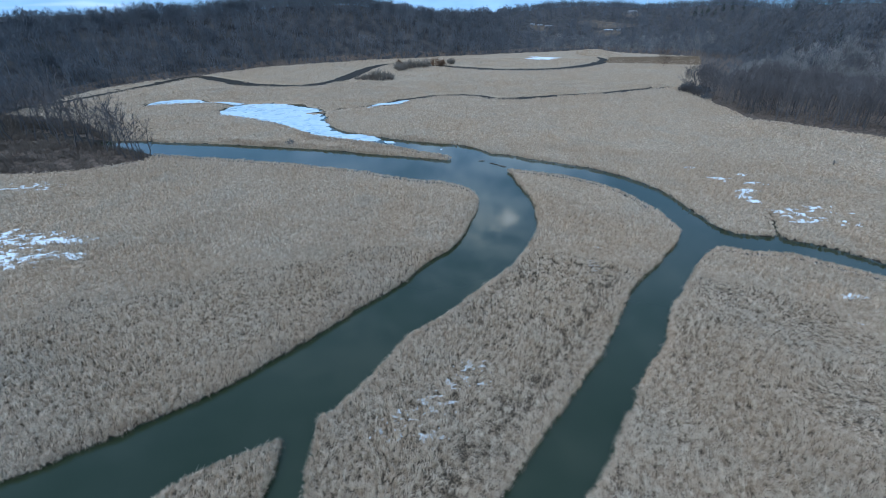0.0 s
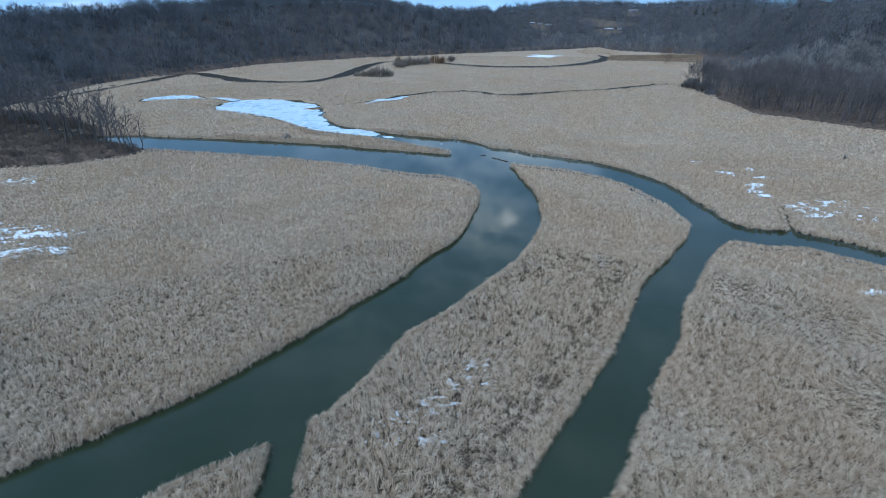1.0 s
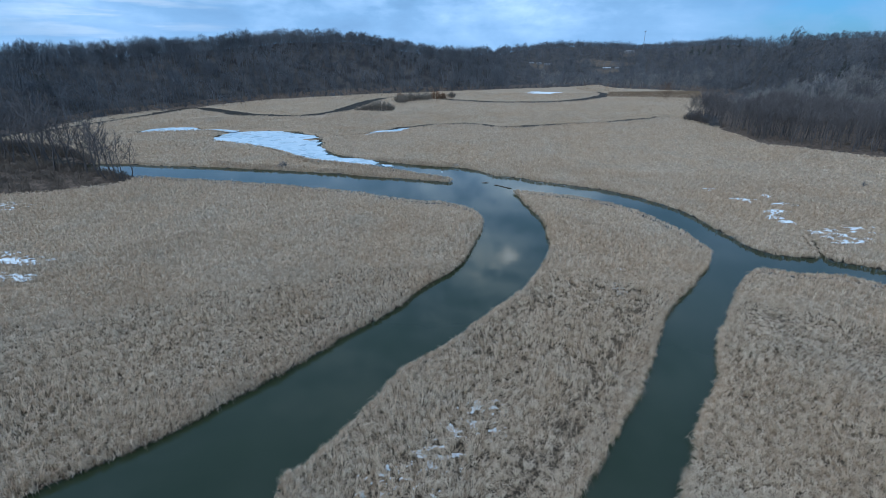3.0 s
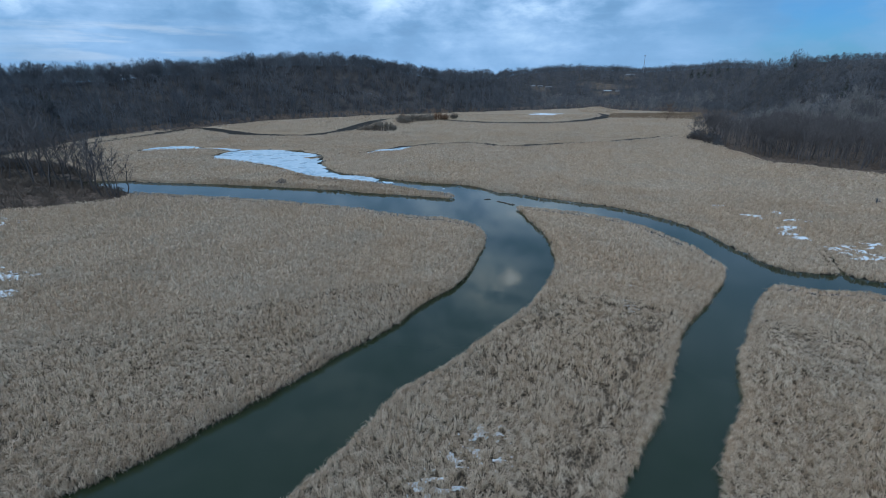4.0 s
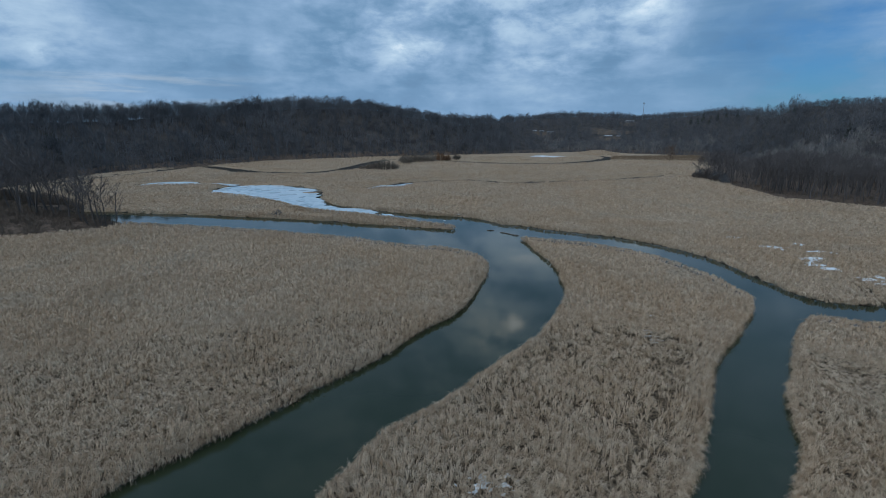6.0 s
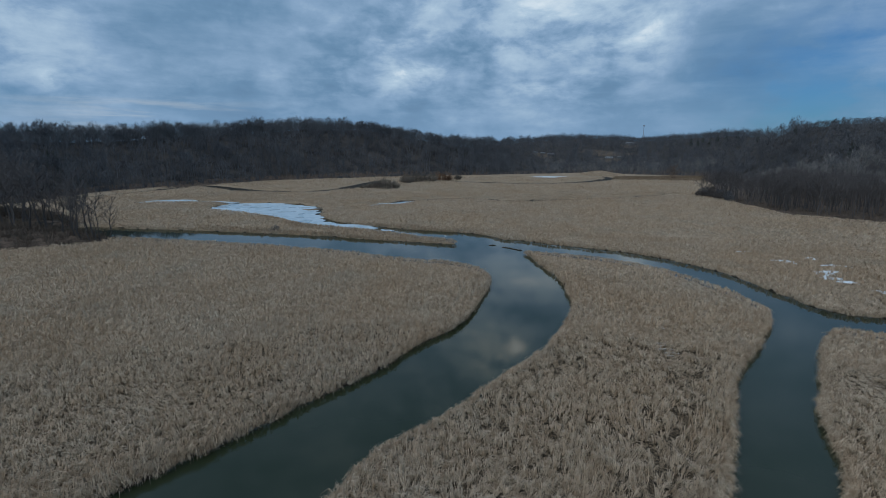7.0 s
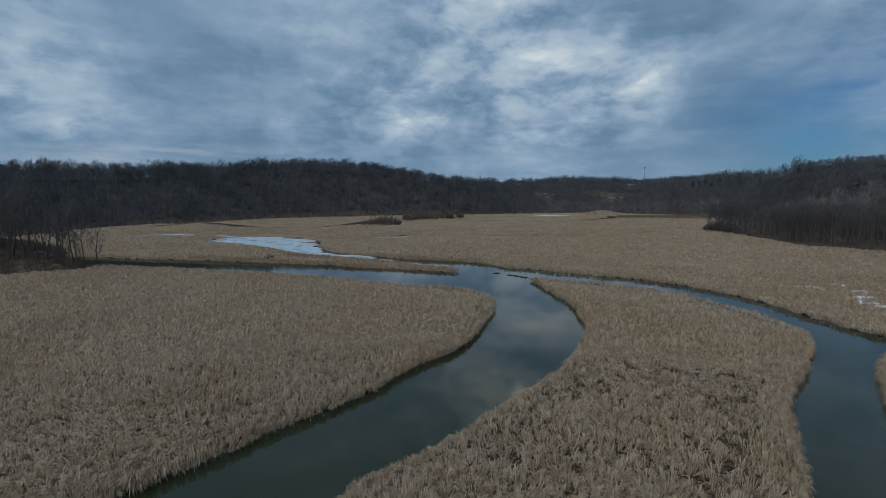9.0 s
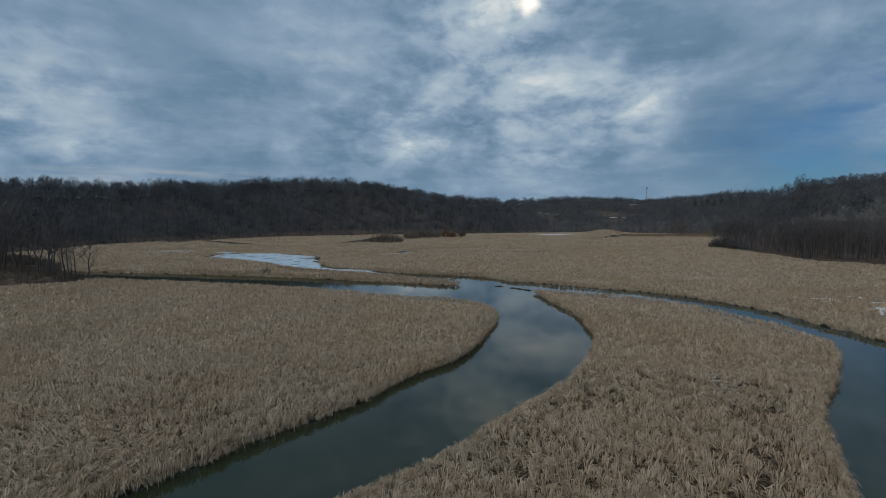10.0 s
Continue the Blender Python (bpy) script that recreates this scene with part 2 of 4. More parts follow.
def rounded(points, each=5):
    """A Catmull-Rom line through rows of numbers."""
    p = np.array(points, float)
    p = np.vstack([2 * p[0] - p[1], p, 2 * p[-1] - p[-2]])
    out = []
    for k in range(1, len(p) - 2):
        for t in np.arange(each) / each:
            out.append(0.5 * (2 * p[k] + (p[k + 1] - p[k - 1]) * t + (2 * p[k - 1] - 5 * p[k] + 4 * p[k + 1] - p[k + 2]) * t ** 2 + (3 * p[k] - p[k - 1] - 3 * p[k + 1] + p[k + 2]) * t ** 3))
    out.append(p[-2])
    return np.array(out)


def beside(line, x, y):
    """Metres from a line whose rows are x, y, half width: below nought inside."""
    best = np.full(np.shape(x), 1e3)
    for (ax, ay, aw), (bx, by, bw) in zip(line[:-1], line[1:]):
        dx, dy = bx - ax, by - ay
        t = np.clip(((x - ax) * dx + (y - ay) * dy) / (dx * dx + dy * dy + 1e-9), 0, 1)
        best = np.minimum(best, np.hypot(x - ax - t * dx, y - ay - t * dy) - (aw + t * (bw - aw)))
    return best


# Water courses: centre line and half width.
RIVER = [(-180.0, -150.0, 10), (-150.0, -70.0, 9), (-105.0, -8.0, 9), (-69.0, 24.3, 9), (-49.6, 40.3, 8.7), (-37.2, 52.0, 7.9), (-25.7, 62.7, 9.2), (-15.3, 79.2, 7.8), (-6.9, 91.0, 8.2), (0.6, 102.7, 8.9), (6.8, 111.4, 9.2), (11.8, 123.9, 9.9), (14.7, 139.6, 9.8), (15.0, 151.3, 9.4), (12.1, 164.9, 9.7), (2.7, 181.5, 16)]
SIDE_CUT = [(-40.0, -120.0, 3), (-14.0, -50.0, 3), (-17.4, 4.9, 3), (-20.7, 39.5, 2.6), (-21.5, 49.3, 2.4), (-23.0, 57.2, 3)]
WEST_ARM = [(-216.4, 227.4, 4), (-178.8, 220.1, 6), (-157.6, 218.5, 7.5), (-140.4, 212.9, 10.5), (-105.3, 207.7, 12), (-72.4, 201.6, 12.5), (-40.7, 193.7, 12.8), (-15.0, 185.2, 14.4), (-3.2, 183.0, 14), (12.3, 193.2, 12)]
EAST_ARM = [(0.6, 186.4, 13), (12.3, 196.1, 12), (24.0, 192.1, 9.5), (35.8, 187.2, 8.8), (49.4, 179.4, 8.3), (59.8, 167.7, 7.6), (65.2, 155.0, 6.5), (67.8, 140.5, 5.6), (70.4, 127.8, 7), (77.3, 122.0, 6.3), (86.0, 120.6, 6), (93.7, 116.6, 5.6), (101.5, 109.3, 5.5), (116.1, 95.9, 5.5), (145.1, 77.6, 5)]
EAST_CUT = [(68.5, 125.9, 6), (59.9, 115.2, 4.2), (53.2, 105.9, 4.2), (48.5, 99.6, 4.7), (42.9, 91.8, 5.0), (38.9, 84.0, 5.0), (35.1, 76.6, 4.7), (29.4, 68.3, 4.5), (24.8, 61.4, 4.6), (21.2, 55.5, 4.7), (18.1, 50.6, 4.8), (12.4, 42.6, 5), (3.4, 25.9, 5.3), (-5.0, -10.0, 5), (12.0, -60.0, 5), (5.0, -150.0, 5)]
POND_RUN = [(8.3, 202.0, 8), (-4.5, 212.3, 10.5), (-19, 218.8, 8), (-34.5, 226.4, 6.6), (-49.5, 233.2, 6.8), (-65, 240.5, 8.0), (-74.5, 249, 8.6), (-84, 260, 10.5), (-92, 271, 12.5), (-101, 285, 18), (-113, 297, 23), (-128, 305, 25), (-136, 309, 19), (-143, 304, 10)]
POND_WING = [(-112, 303, 15), (-100, 301.5, 7.5), (-89, 299.5, 1.5)]
ICE_RUN = [(-210, 316.5, 1.2), (-206.5, 324, 7), (-198.5, 329.5, 10), (-188.5, 331, 8), (-177, 328, 2.4), (-166, 329.5, 2.4), (-152, 322, 4)]
ICE_POOL = [(-61.7, 312.1, 1.5), (-55.8, 323.7, 4), (-48.0, 327.4, 4.5), (-38.3, 340.9, 1.5)]
FAR_CREEK = [(-334.9, 228.5, 4.7), (-293.7, 288.1, 4.7), (-279.5, 328.8, 4.7), (-267.6, 400.1, 5.5), (-255.7, 462.1, 7.5), (-215.9, 438.1, 8.5), (-177.4, 410.7, 9.0), (-134.0, 408.0, 7.5), (-117.5, 428.0, 7.0), (-110.0, 460.0, 8.5), (-107.0, 496.5, 8.0), (-101.5, 543.9, 6.2), (-81.0, 578.9, 5.5), (-28.9, 556.2, 7.5), (2.8, 536.0, 8.5), (31.2, 522.0, 8.5), (59.5, 521.0, 8.8), (90.0, 525.8, 8.8), (122.0, 550.0, 8.5), (148.0, 582.0, 7.5), (163.0, 620.0, 5.5), (164.0, 650.0, 3.5)]
MARSH_RILL = [(-93.2, 295.0, 1.4), (-63.7, 318.0, 1.8), (-36.4, 346.0, 4.2), (-16.9, 360.6, 4.4), (9.5, 360.0, 3.6), (21.8, 348.0, 5.0), (41.0, 349.9, 4.8), (71.4, 362.0, 4.6), (102.9, 371.1, 4.6), (126.2, 382.7, 4.5), (149.3, 391.0, 4.6), (163.5, 392.1, 2.5)]
SNOW_RILL = [(88.4, 124.5, 1.3), (90.2, 129.5, 1.0), (92.5, 135.6, 0.7), (96.3, 144.3, 0.3)]
WATERS = [rounded(w) for w in (RIVER, SIDE_CUT, WEST_ARM, EAST_ARM, EAST_CUT, POND_RUN, ICE_RUN, ICE_POOL, FAR_CREEK, MARSH_RILL, SNOW_RILL, POND_WING)]
POND, CREEK, EAST_LINE = WATERS[5], WATERS[8], WATERS[4]

# The distance to water, kept on a fine lattice
GX, GY, GSTEP = np.arange(-340, 300, 0.8), np.arange(-170, 780, 0.8), 0.8
gx, gy = np.meshgrid(GX, GY, indexing="ij")
SHORE = np.full(gx.shape, 60.0)
for line in WATERS:
    lo, hi = line[:, :2].min(0) - 45, line[:, :2].max(0) + 45
    i0, i1 = np.searchsorted(GX, (lo[0], hi[0]))
    j0, j1 = np.searchsorted(GY, (lo[1], hi[1]))
    if i1 > i0 and j1 > j0:
        SHORE[i0:i1, j0:j1] = np.minimum(SHORE[i0:i1, j0:j1], beside(line, gx[i0:i1, j0:j1], gy[i0:i1, j0:j1]))
SHORE += np.where(np.abs(SHORE) < 12, 0.9 * value_noise(gx, gy, 9.0, 4, 1) + 5.0 * smooth(gy, 240, 290) * value_noise(gx, gy, 15.0, 5, 2) + 0.35 * value_noise(gx, gy, 1.8, 2, 2), 0)


def shore(x, y):
    u, v = np.clip((np.asarray(x) - GX[0]) / GSTEP, 0, len(GX) - 1.001), np.clip((np.asarray(y) - GY[0]) / GSTEP, 0, len(GY) - 1.001)
    i, j = u.astype(int), v.astype(int)
    a, c = u - i, v - j
    return (SHORE[i, j] * (1 - a) + SHORE[i + 1, j] * a) * (1 - c) + (SHORE[i, j + 1] * (1 - a) + SHORE[i + 1, j + 1] * a) * c


MID_ISLE = rounded([(-1.9, 54.4, 11), (13.6, 79.0, 12), (32.8, 108.3, 12)])


def wet_strip(x, y):
    """The broken, flooded strip inside the isle's east bank."""
    d = beside(EAST_LINE, x, y)
    return (beside(MID_ISLE, x, y) < 5) & (d > 3.2 + value_noise(x, y, 6, 2, 1)) & (d < 8.2 + 1.5 * value_noise(x, y, 8, 2, 2)) & (x < 42) & (y < 100) & (shore(x, y) > 2.0)


# The valley's rim, by compass bearing from the marsh: wood's edge, foot of the slope, crest, and the crest's height.
RIM = np.array([
    (-180, 420, 450, 700, 40), (-100, 340, 360, 560, 38), (-60, 350, 370, 540, 38), (-49.6, 367, 381, 521, 38.6), (-39.6, 463, 471, 581, 41.6), (-31.6, 499, 504, 618, 46.1), (-24.6, 539, 544, 655, 54.5), (-19.6, 558, 563, 672, 58.4), (-13.6, 580, 585, 688, 59.2),
    (-6.6, 607, 611, 702, 51.3), (-1.6, 631, 637, 728, 42.5), (2.4, 652, 669, 873, 38.5), (7.4, 684, 737, 1067, 50.4), (13.4, 745, 776, 1116, 53.5), (17.4, 700, 757, 1164, 51.5), (25.0, 660, 737, 1067, 53), (26.7, 385, 698, 1024, 53), (29.0, 320, 614, 911, 53), (33.1, 283, 461, 672, 53), (35.5, 280, 432, 614, 56), (38.5, 278, 412, 595, 55), (45.6, 277, 401, 573, 53), (60, 300, 420, 600, 44), (120, 340, 420, 600, 40), (180, 420, 450, 700, 40)])
HUB = (2.8, 42.6)


def bearing(x, y):
    return np.degrees(np.arctan2(np.asarray(x) - HUB[0], np.asarray(y) - HUB[1])), np.hypot(np.asarray(x) - HUB[0], np.asarray(y) - HUB[1])


def rim(a, column):
    return np.interp(a, RIM[:, 0], RIM[:, column])


# openings in the far wood: bearing, distance, half width in degrees, half depth
CLEARINGS = [(15.2, 890, 1.5, 26), (8.0, 887, 1.3, 22), (17.2, 1052, 0.9, 24), (14.9, 955, 3.0, 26)]
GROVE = rounded([(-149.4, 197.2, 14), (-172.5, 194.3, 22), (-206.1, 212.4, 34), (-252.2, 229.8, 40), (-303.8, 238.3, 40)])


def in_wood(x, y):
    """Metres inside the woods: above nought under trees."""
    a, r = bearing(x, y)
    edge = 6 * value_noise(x, y, 30, 3, 3)
    return np.maximum(r - rim(a, 1) + edge, -beside(GROVE, x, y) + 0.5 * edge)


def land(x, y):
    """The ground's height."""
    x, y = np.asarray(x, float), np.asarray(y, float)
    a, r = bearing(x, y)
    s = shore(x, y)
    wood = in_wood(x, y)
    soft_edge = 0.9 + 1.8 * smooth(y, 235, 300)
    z = -0.9 + 1.35 * smooth(s, -soft_edge, soft_edge) + 0.22 * value_noise(x, y, 3.2, 3, 4) * smooth(s, 0.5, 3)
    z = np.where((y > 285) & (beside(CREEK, x, y) < 6), np.maximum(z, 0.04 + 0.25 * smooth(s, -7, 0)), z)
    z = np.where(beside(WATERS[9], x, y) < 3, np.maximum(z, 0.06 + 0.2 * smooth(s, -4, 0)), z)
    z = z + 0.8 * smooth(wood, 0, 8) + 2.6 * smooth(-beside(GROVE, x, y), 0, 22)
    z = z + 0.7 * smooth(r, 190, 250) * smooth(s, 0.3, 4.0) * (1 - smooth(wood, -6, 0))
    z = z + 1.3 * smooth(r, 200, 320) * smooth(a, 12, 28)
    z = z + 4.2 * np.exp(-((x - 172) / 17) ** 2 - ((y - 704) / 26) ** 2)
    up_hill = 0.4 * smooth(r, rim(a, 2), rim(a, 3)) + 0.6 * np.clip((r - rim(a, 2)) / (rim(a, 3) - rim(a, 2)), 0, 1)
    roll = 1 + 0.13 * value_noise(x, y, 170, 2, 5)
    beyond = 0.14 * np.clip(r - rim(a, 3), 0, 120)
    return z + rim(a, 4) * roll * up_hill - beyond + smooth(wood, 20, 120) * 2.0 * value_noise(x, y, 60, 3, 2)


def tri_mesh(name, verts, tris, materials, slots=None, shade=False):
    """An object out of arrays of corners and triangles."""
    me = bpy.data.meshes.new(name)
    verts, tris = np.asarray(verts, np.float32), np.asarray(tris, np.int32)
    me.vertices.add(len(verts))
    me.vertices.foreach_set("co", verts.ravel())
    me.loops.add(tris.size)
    me.loops.foreach_set("vertex_index", tris.ravel())
    me.polygons.add(len(tris))
    me.polygons.foreach_set("loop_start", np.arange(len(tris), dtype=np.int32) * 3)
    for m in materials:
        me.materials.append(m)
    if slots is not None:
        me.polygons.foreach_set("material_index", np.asarray(slots, np.int32))
    me.polygons.foreach_set("use_smooth", np.full(len(tris), shade))
    me.update(calc_edges=True)
    return new(name, me)


def grid_tris(nx, ny):
    i, j = np.meshgrid(np.arange(nx - 1), np.arange(ny - 1), indexing="ij")
    a = (i * ny + j).ravel()
    return np.concatenate([np.stack([a, a + ny, a + ny + 1], 1), np.stack([a, a + ny + 1, a + 1], 1)])


def spaced(*zones):
    """Ascending places, with a step of its own for each stretch (start, end, step)."""
    return np.concatenate([np.arange(lo, hi, step) for lo, hi, step in zones])


# ---- ground and water ----
XS = spaced((-2600, -760, 60), (-760, -340, 10), (-340, -80, 4.2), (-80, 125, 1.9), (125, 320, 4.0), (320, 760, 10), (760, 2601, 60))
YS = spaced((-1500, -170, 60), (-170, 38, 5.2), (38, 235, 1.9), (235, 380, 2.8), (380, 620, 4.0), (620, 1260, 8), (1260, 3601, 60))
mx, my = np.meshgrid(XS, YS, indexing="ij")
ground_v = np.stack([mx.ravel(), my.ravel(), land(mx, my).ravel()], 1)
ground_t = grid_tris(len(XS), len(YS))
mid_p = ground_v[ground_t].mean(1)
slot = np.where(in_wood(mid_p[:, 0], mid_p[:, 1]) > 0, 1, 0)
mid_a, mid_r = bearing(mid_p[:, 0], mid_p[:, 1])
# above the slope's foot the litter takes the colour with shade in it
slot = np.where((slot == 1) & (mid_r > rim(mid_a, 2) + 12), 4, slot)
for ca, cr, da, dr in CLEARINGS:
    slot = np.where(((mid_a - ca) / da) ** 2 + ((mid_r - cr) / dr) ** 2 < 1, 5, slot)
slot = np.where((slot == 0) & (np.hypot(mid_p[:, 0], mid_p[:, 1]) > 116 + 10 * value_noise(mid_p[:, 0], mid_p[:, 1], 14, 2, 1)), 3, slot)
slot = np.where((shore(mid_p[:, 0], mid_p[:, 1]) < np.where(mid_p[:, 1] < 170, 0.35, -0.2)) & (beside(CREEK, mid_p[:, 0], mid_p[:, 1]) > 3) & (beside(WATERS[9], mid_p[:, 0], mid_p[:, 1]) > 2), 2, slot)
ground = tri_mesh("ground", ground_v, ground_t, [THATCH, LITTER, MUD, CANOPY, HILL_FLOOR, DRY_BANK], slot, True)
tagged(ground, "flat marsh ground of matted dead reed rising into wooded hills", "ground", kind="structure")

water = tri_mesh("water", [(-700, -300, 0), (700, -300, 0), (700, 800, 0), (-700, 800, 0)], [(0, 1, 2), (0, 2, 3)], [WATER])
tagged(water, "still dark green water winding through the marsh channels", "water", kind="structure")


# ---- ice and snow ----
def sheet(name, x0, x1, y0, y1, step, keep, height, mat, label, category):
    """A thin sheet over those cells of a plan rectangle where keep(x, y) is above nought."""
    xs, ys = np.arange(x0, x1, step), np.arange(y0, y1, step)
    px, py = np.meshgrid(xs, ys, indexing="ij")
    px = px + step * 0.45 * value_noise(px, py, step * 2.2, 1, 3)
    py = py + step * 0.45 * value_noise(py, px, step * 2.2, 1, 4)
    k = keep(px, py)
    v = np.stack([px.ravel(), py.ravel(), height(px, py, k).ravel()], 1)
    t = grid_tris(len(xs), len(ys))
    t = t[(k.ravel()[t] > 0).all(1)]
    used, t = np.unique(t, return_inverse=True)
    ob = tri_mesh(name, v[used], t.reshape(-1, 3), [mat], None, True)
    return tagged(ob, label, category, kind="structure")


def pond_ice(x, y):
    d = -np.minimum(beside(POND, x, y), beside(WATERS[11], x, y))
    return d + 6.0 * value_noise(x, y, 13, 4, 5) + 3.2 * value_noise(x, y, 4.5, 3, 1) - smooth(x, -50, -26) * 10 - 3.0 * smooth(value_noise(x, y, 10, 3, 1), 0.25, 0.5) * smooth(x, -95, -60)


sheet("pond_ice", -180, -8, 215, 348, 1.0, pond_ice, lambda x, y, k: 0.04 + 0 * x, ICE, "pale blue sheet of melting ice over the marsh pond", "ice")
sheet("pool_ice", -218, -146, 306, 346, 1.0, lambda x, y: -beside(WATERS[6], x, y) + 2.2 * value_noise(x, y, 7, 3, 2), lambda x, y, k: 0.62 + 0 * x, ICE, "pale ice over a shallow pool in the reeds", "ice")
sheet("rill_ice", -68, -26, 300, 352, 0.8, lambda x, y: -beside(WATERS[7], x, y) + 1.6 * value_noise(x, y, 6, 3, 2), lambda x, y, k: 0.5 + 0 * x, ICE, "narrow strip of snowy ice along a marsh rill", "ice")

MUDDY = "dark muddy creek bed winding through the far reeds"
sheet("creek_bed", -345, 215, 225, 760, 1.5, lambda x, y: -beside(CREEK, x, y) + 0.9 * value_noise(x, y, 5, 2, 2), lambda x, y, k: land(x, y) + 0.14, MUD, MUDDY, "creek")
sheet("creek_bed", -96, 178, 296, 412, 0.9, lambda x, y: -beside(WATERS[9], x, y) + 1.3 * value_noise(x, y, 6, 2, 2), lambda x, y, k: land(x, y) + 0.14, MUD, MUDDY, "creek")

# Snow lies in the hollows: centre x, y, half sizes, how much of it is left
DRIFTS = [(-121, 115, 15, 7, 0.80), (-131, 118, 9, 5, 0.9), (-116, 104.5, 12, 7, 0.92), (-108, 115.8, 9, 3, 0.9), (-104, 106, 8, 2.6, 0.8), (-157, 158, 17, 6, 0.48), (90.6, 188.5, 5, 3, 0.45), (95.2, 175.2, 4, 3.2, 0.85),
          (98, 162, 4.5, 3, 0.95), (95.6, 155, 3, 6, 0.95), (106, 170, 6, 2.6, 0.55), (105, 181, 4, 4, 0.50), (100, 142.5, 7, 5, 0.72), (102.3, 136.2, 4.5, 2, 0.75), (107.7, 138.5, 5, 3.5, 0.66), (114.4, 135.6, 5, 3, 0.45), (113, 146, 10, 5, 0.30),
          (4.3, 69, 4, 3, 0.58), (3.2, 64.8, 6, 3.4, 0.54), (-2, 59.8, 4.5, 3.6, 0.58), (-6.9, 56.3, 4.6, 3.2, 0.54), (-8.6, 53.2, 3.4, 3, 0.55), (-1.8, 52.6, 3.5, 2.6, 0.45), (37.4, 117.6, 2.0, 3, 0.25), (86.4, 95.1, 4, 2, 0.55), (82.8, 85.8, 2.5, 2.5, 0.55),
          (76.3, 212.9, 6, 3, 0.35), (184.7, 229.5, 20, 3.5, 0.35), (155.7, 272.9, 10, 3.5, 0.3), (92.8, 633.4, 17, 17, 1.35), (21.8, 214.5, 3, 6, 0.4), (-3.5, 225, 9, 2.5, 0.6), (-163.2, 543.4, 44, 5, 0.55)]


def snow_left(x, y, only=None):
    out = np.full(np.shape(x), -1.0)
    for cx, cy, a, c, much in DRIFTS if only is None else [DRIFTS[only]]:
        d = np.sqrt(((x - cx) / a) ** 2 + ((y - cy) / c) ** 2)
        out = np.maximum(out, np.where(d < 1.4, much - 0.8 * d ** 2 + 1.5 * value_noise(x, 1.6 * y, 0.75 if cy < 75 else 2.0 if cy < 300 else 7 if cy < 400 else 16, 3, 2) - 0.42, -1))
    return out


for k, (cx, cy, a, c, much) in enumerate(DRIFTS):
    step = 0.22 if cy < 75 else 0.35 if cy < 200 else 2.0
    sheet("snow_patch", cx - 1.4 * a, cx + 1.4 * a, cy - 1.4 * c, cy + 1.4 * c, step, lambda x, y, k=k: np.minimum(snow_left(x, y, k), shore(x, y) - 0.6), lambda x, y, q: land(x, y) + (-0.06 if cy < 75 else 0.10 if a < 20 else 0.7) + 0.5 * np.clip(q, 0, 0.5), SNOW,
          "patch of old melting snow among flattened reeds", "snow")


# ---- reeds ----
def sown(step, r0, r1, a0, a1, seed):
    """Places on a well shaken lattice, over a sector seen from the south end of the marsh."""
    g = np.random.default_rng(seed)
    half = r1 * math.sin(radians(min(max(abs(a0), abs(a1)), 90)))
    low = -5.0 + min(r0 * math.cos(radians(max(abs(a0), abs(a1)))), r1 * math.cos(radians(max(abs(a0), abs(a1)))))
    px, py = np.meshgrid(np.arange(-half, half, step), np.arange(low, r1 - 5.0, step), indexing="ij")
    px = px.ravel() + step * 0.85 * (g.random(px.size) - 0.5) + step * 0.4 * value_noise(px.ravel(), py.ravel(), 6.0, 2, 3)
    py = py.ravel() + step * 0.85 * (g.random(py.size) - 0.5)
    r, a = np.hypot(px, py + 5.0), np.degrees(np.arctan2(px, py + 5.0))
    ok = (r > r0) & (r <= r1) & (a > a0) & (a < a1)
    return px[ok], py[ok]




def reed_ground(x, y, g):
    """Which of these places bear reeds."""
    s = shore(x, y)
    bare = np.clip(snow_left(x, y) * 4, 0, 1) * np.where(y < 75, 0.18, 0.7)
    thin = smooth(value_noise(x, y, 7, 3, 3), 0.25, 0.6) * 0.15
    tear = smooth(value_noise(x, y, 1.5, 2, 2), 0.08, 0.42) * (0.26 + 0.36 * smooth(-beside(MID_ISLE, x, y), -3, 4)) * (s > 1.5)
    thin = np.maximum(thin, np.where(y < 150, tear, 0.5 * tear))
    thin = np.where(np.hypot((x - 33.9) / 2.2, (y - 106.2) / 3.6) < 1, 0.55, thin)
    thin = np.where(wet_strip(x, y), 0.40 + 0.42 * smooth(value_noise(x, y, 2.2, 3, 4), -0.15, 0.35), thin)
    return (s > np.where(y > 285, 1.3, 0.05)) & (in_wood(x, y) < 0.2) & (g.random(len(x)) > np.maximum(bare, thin))


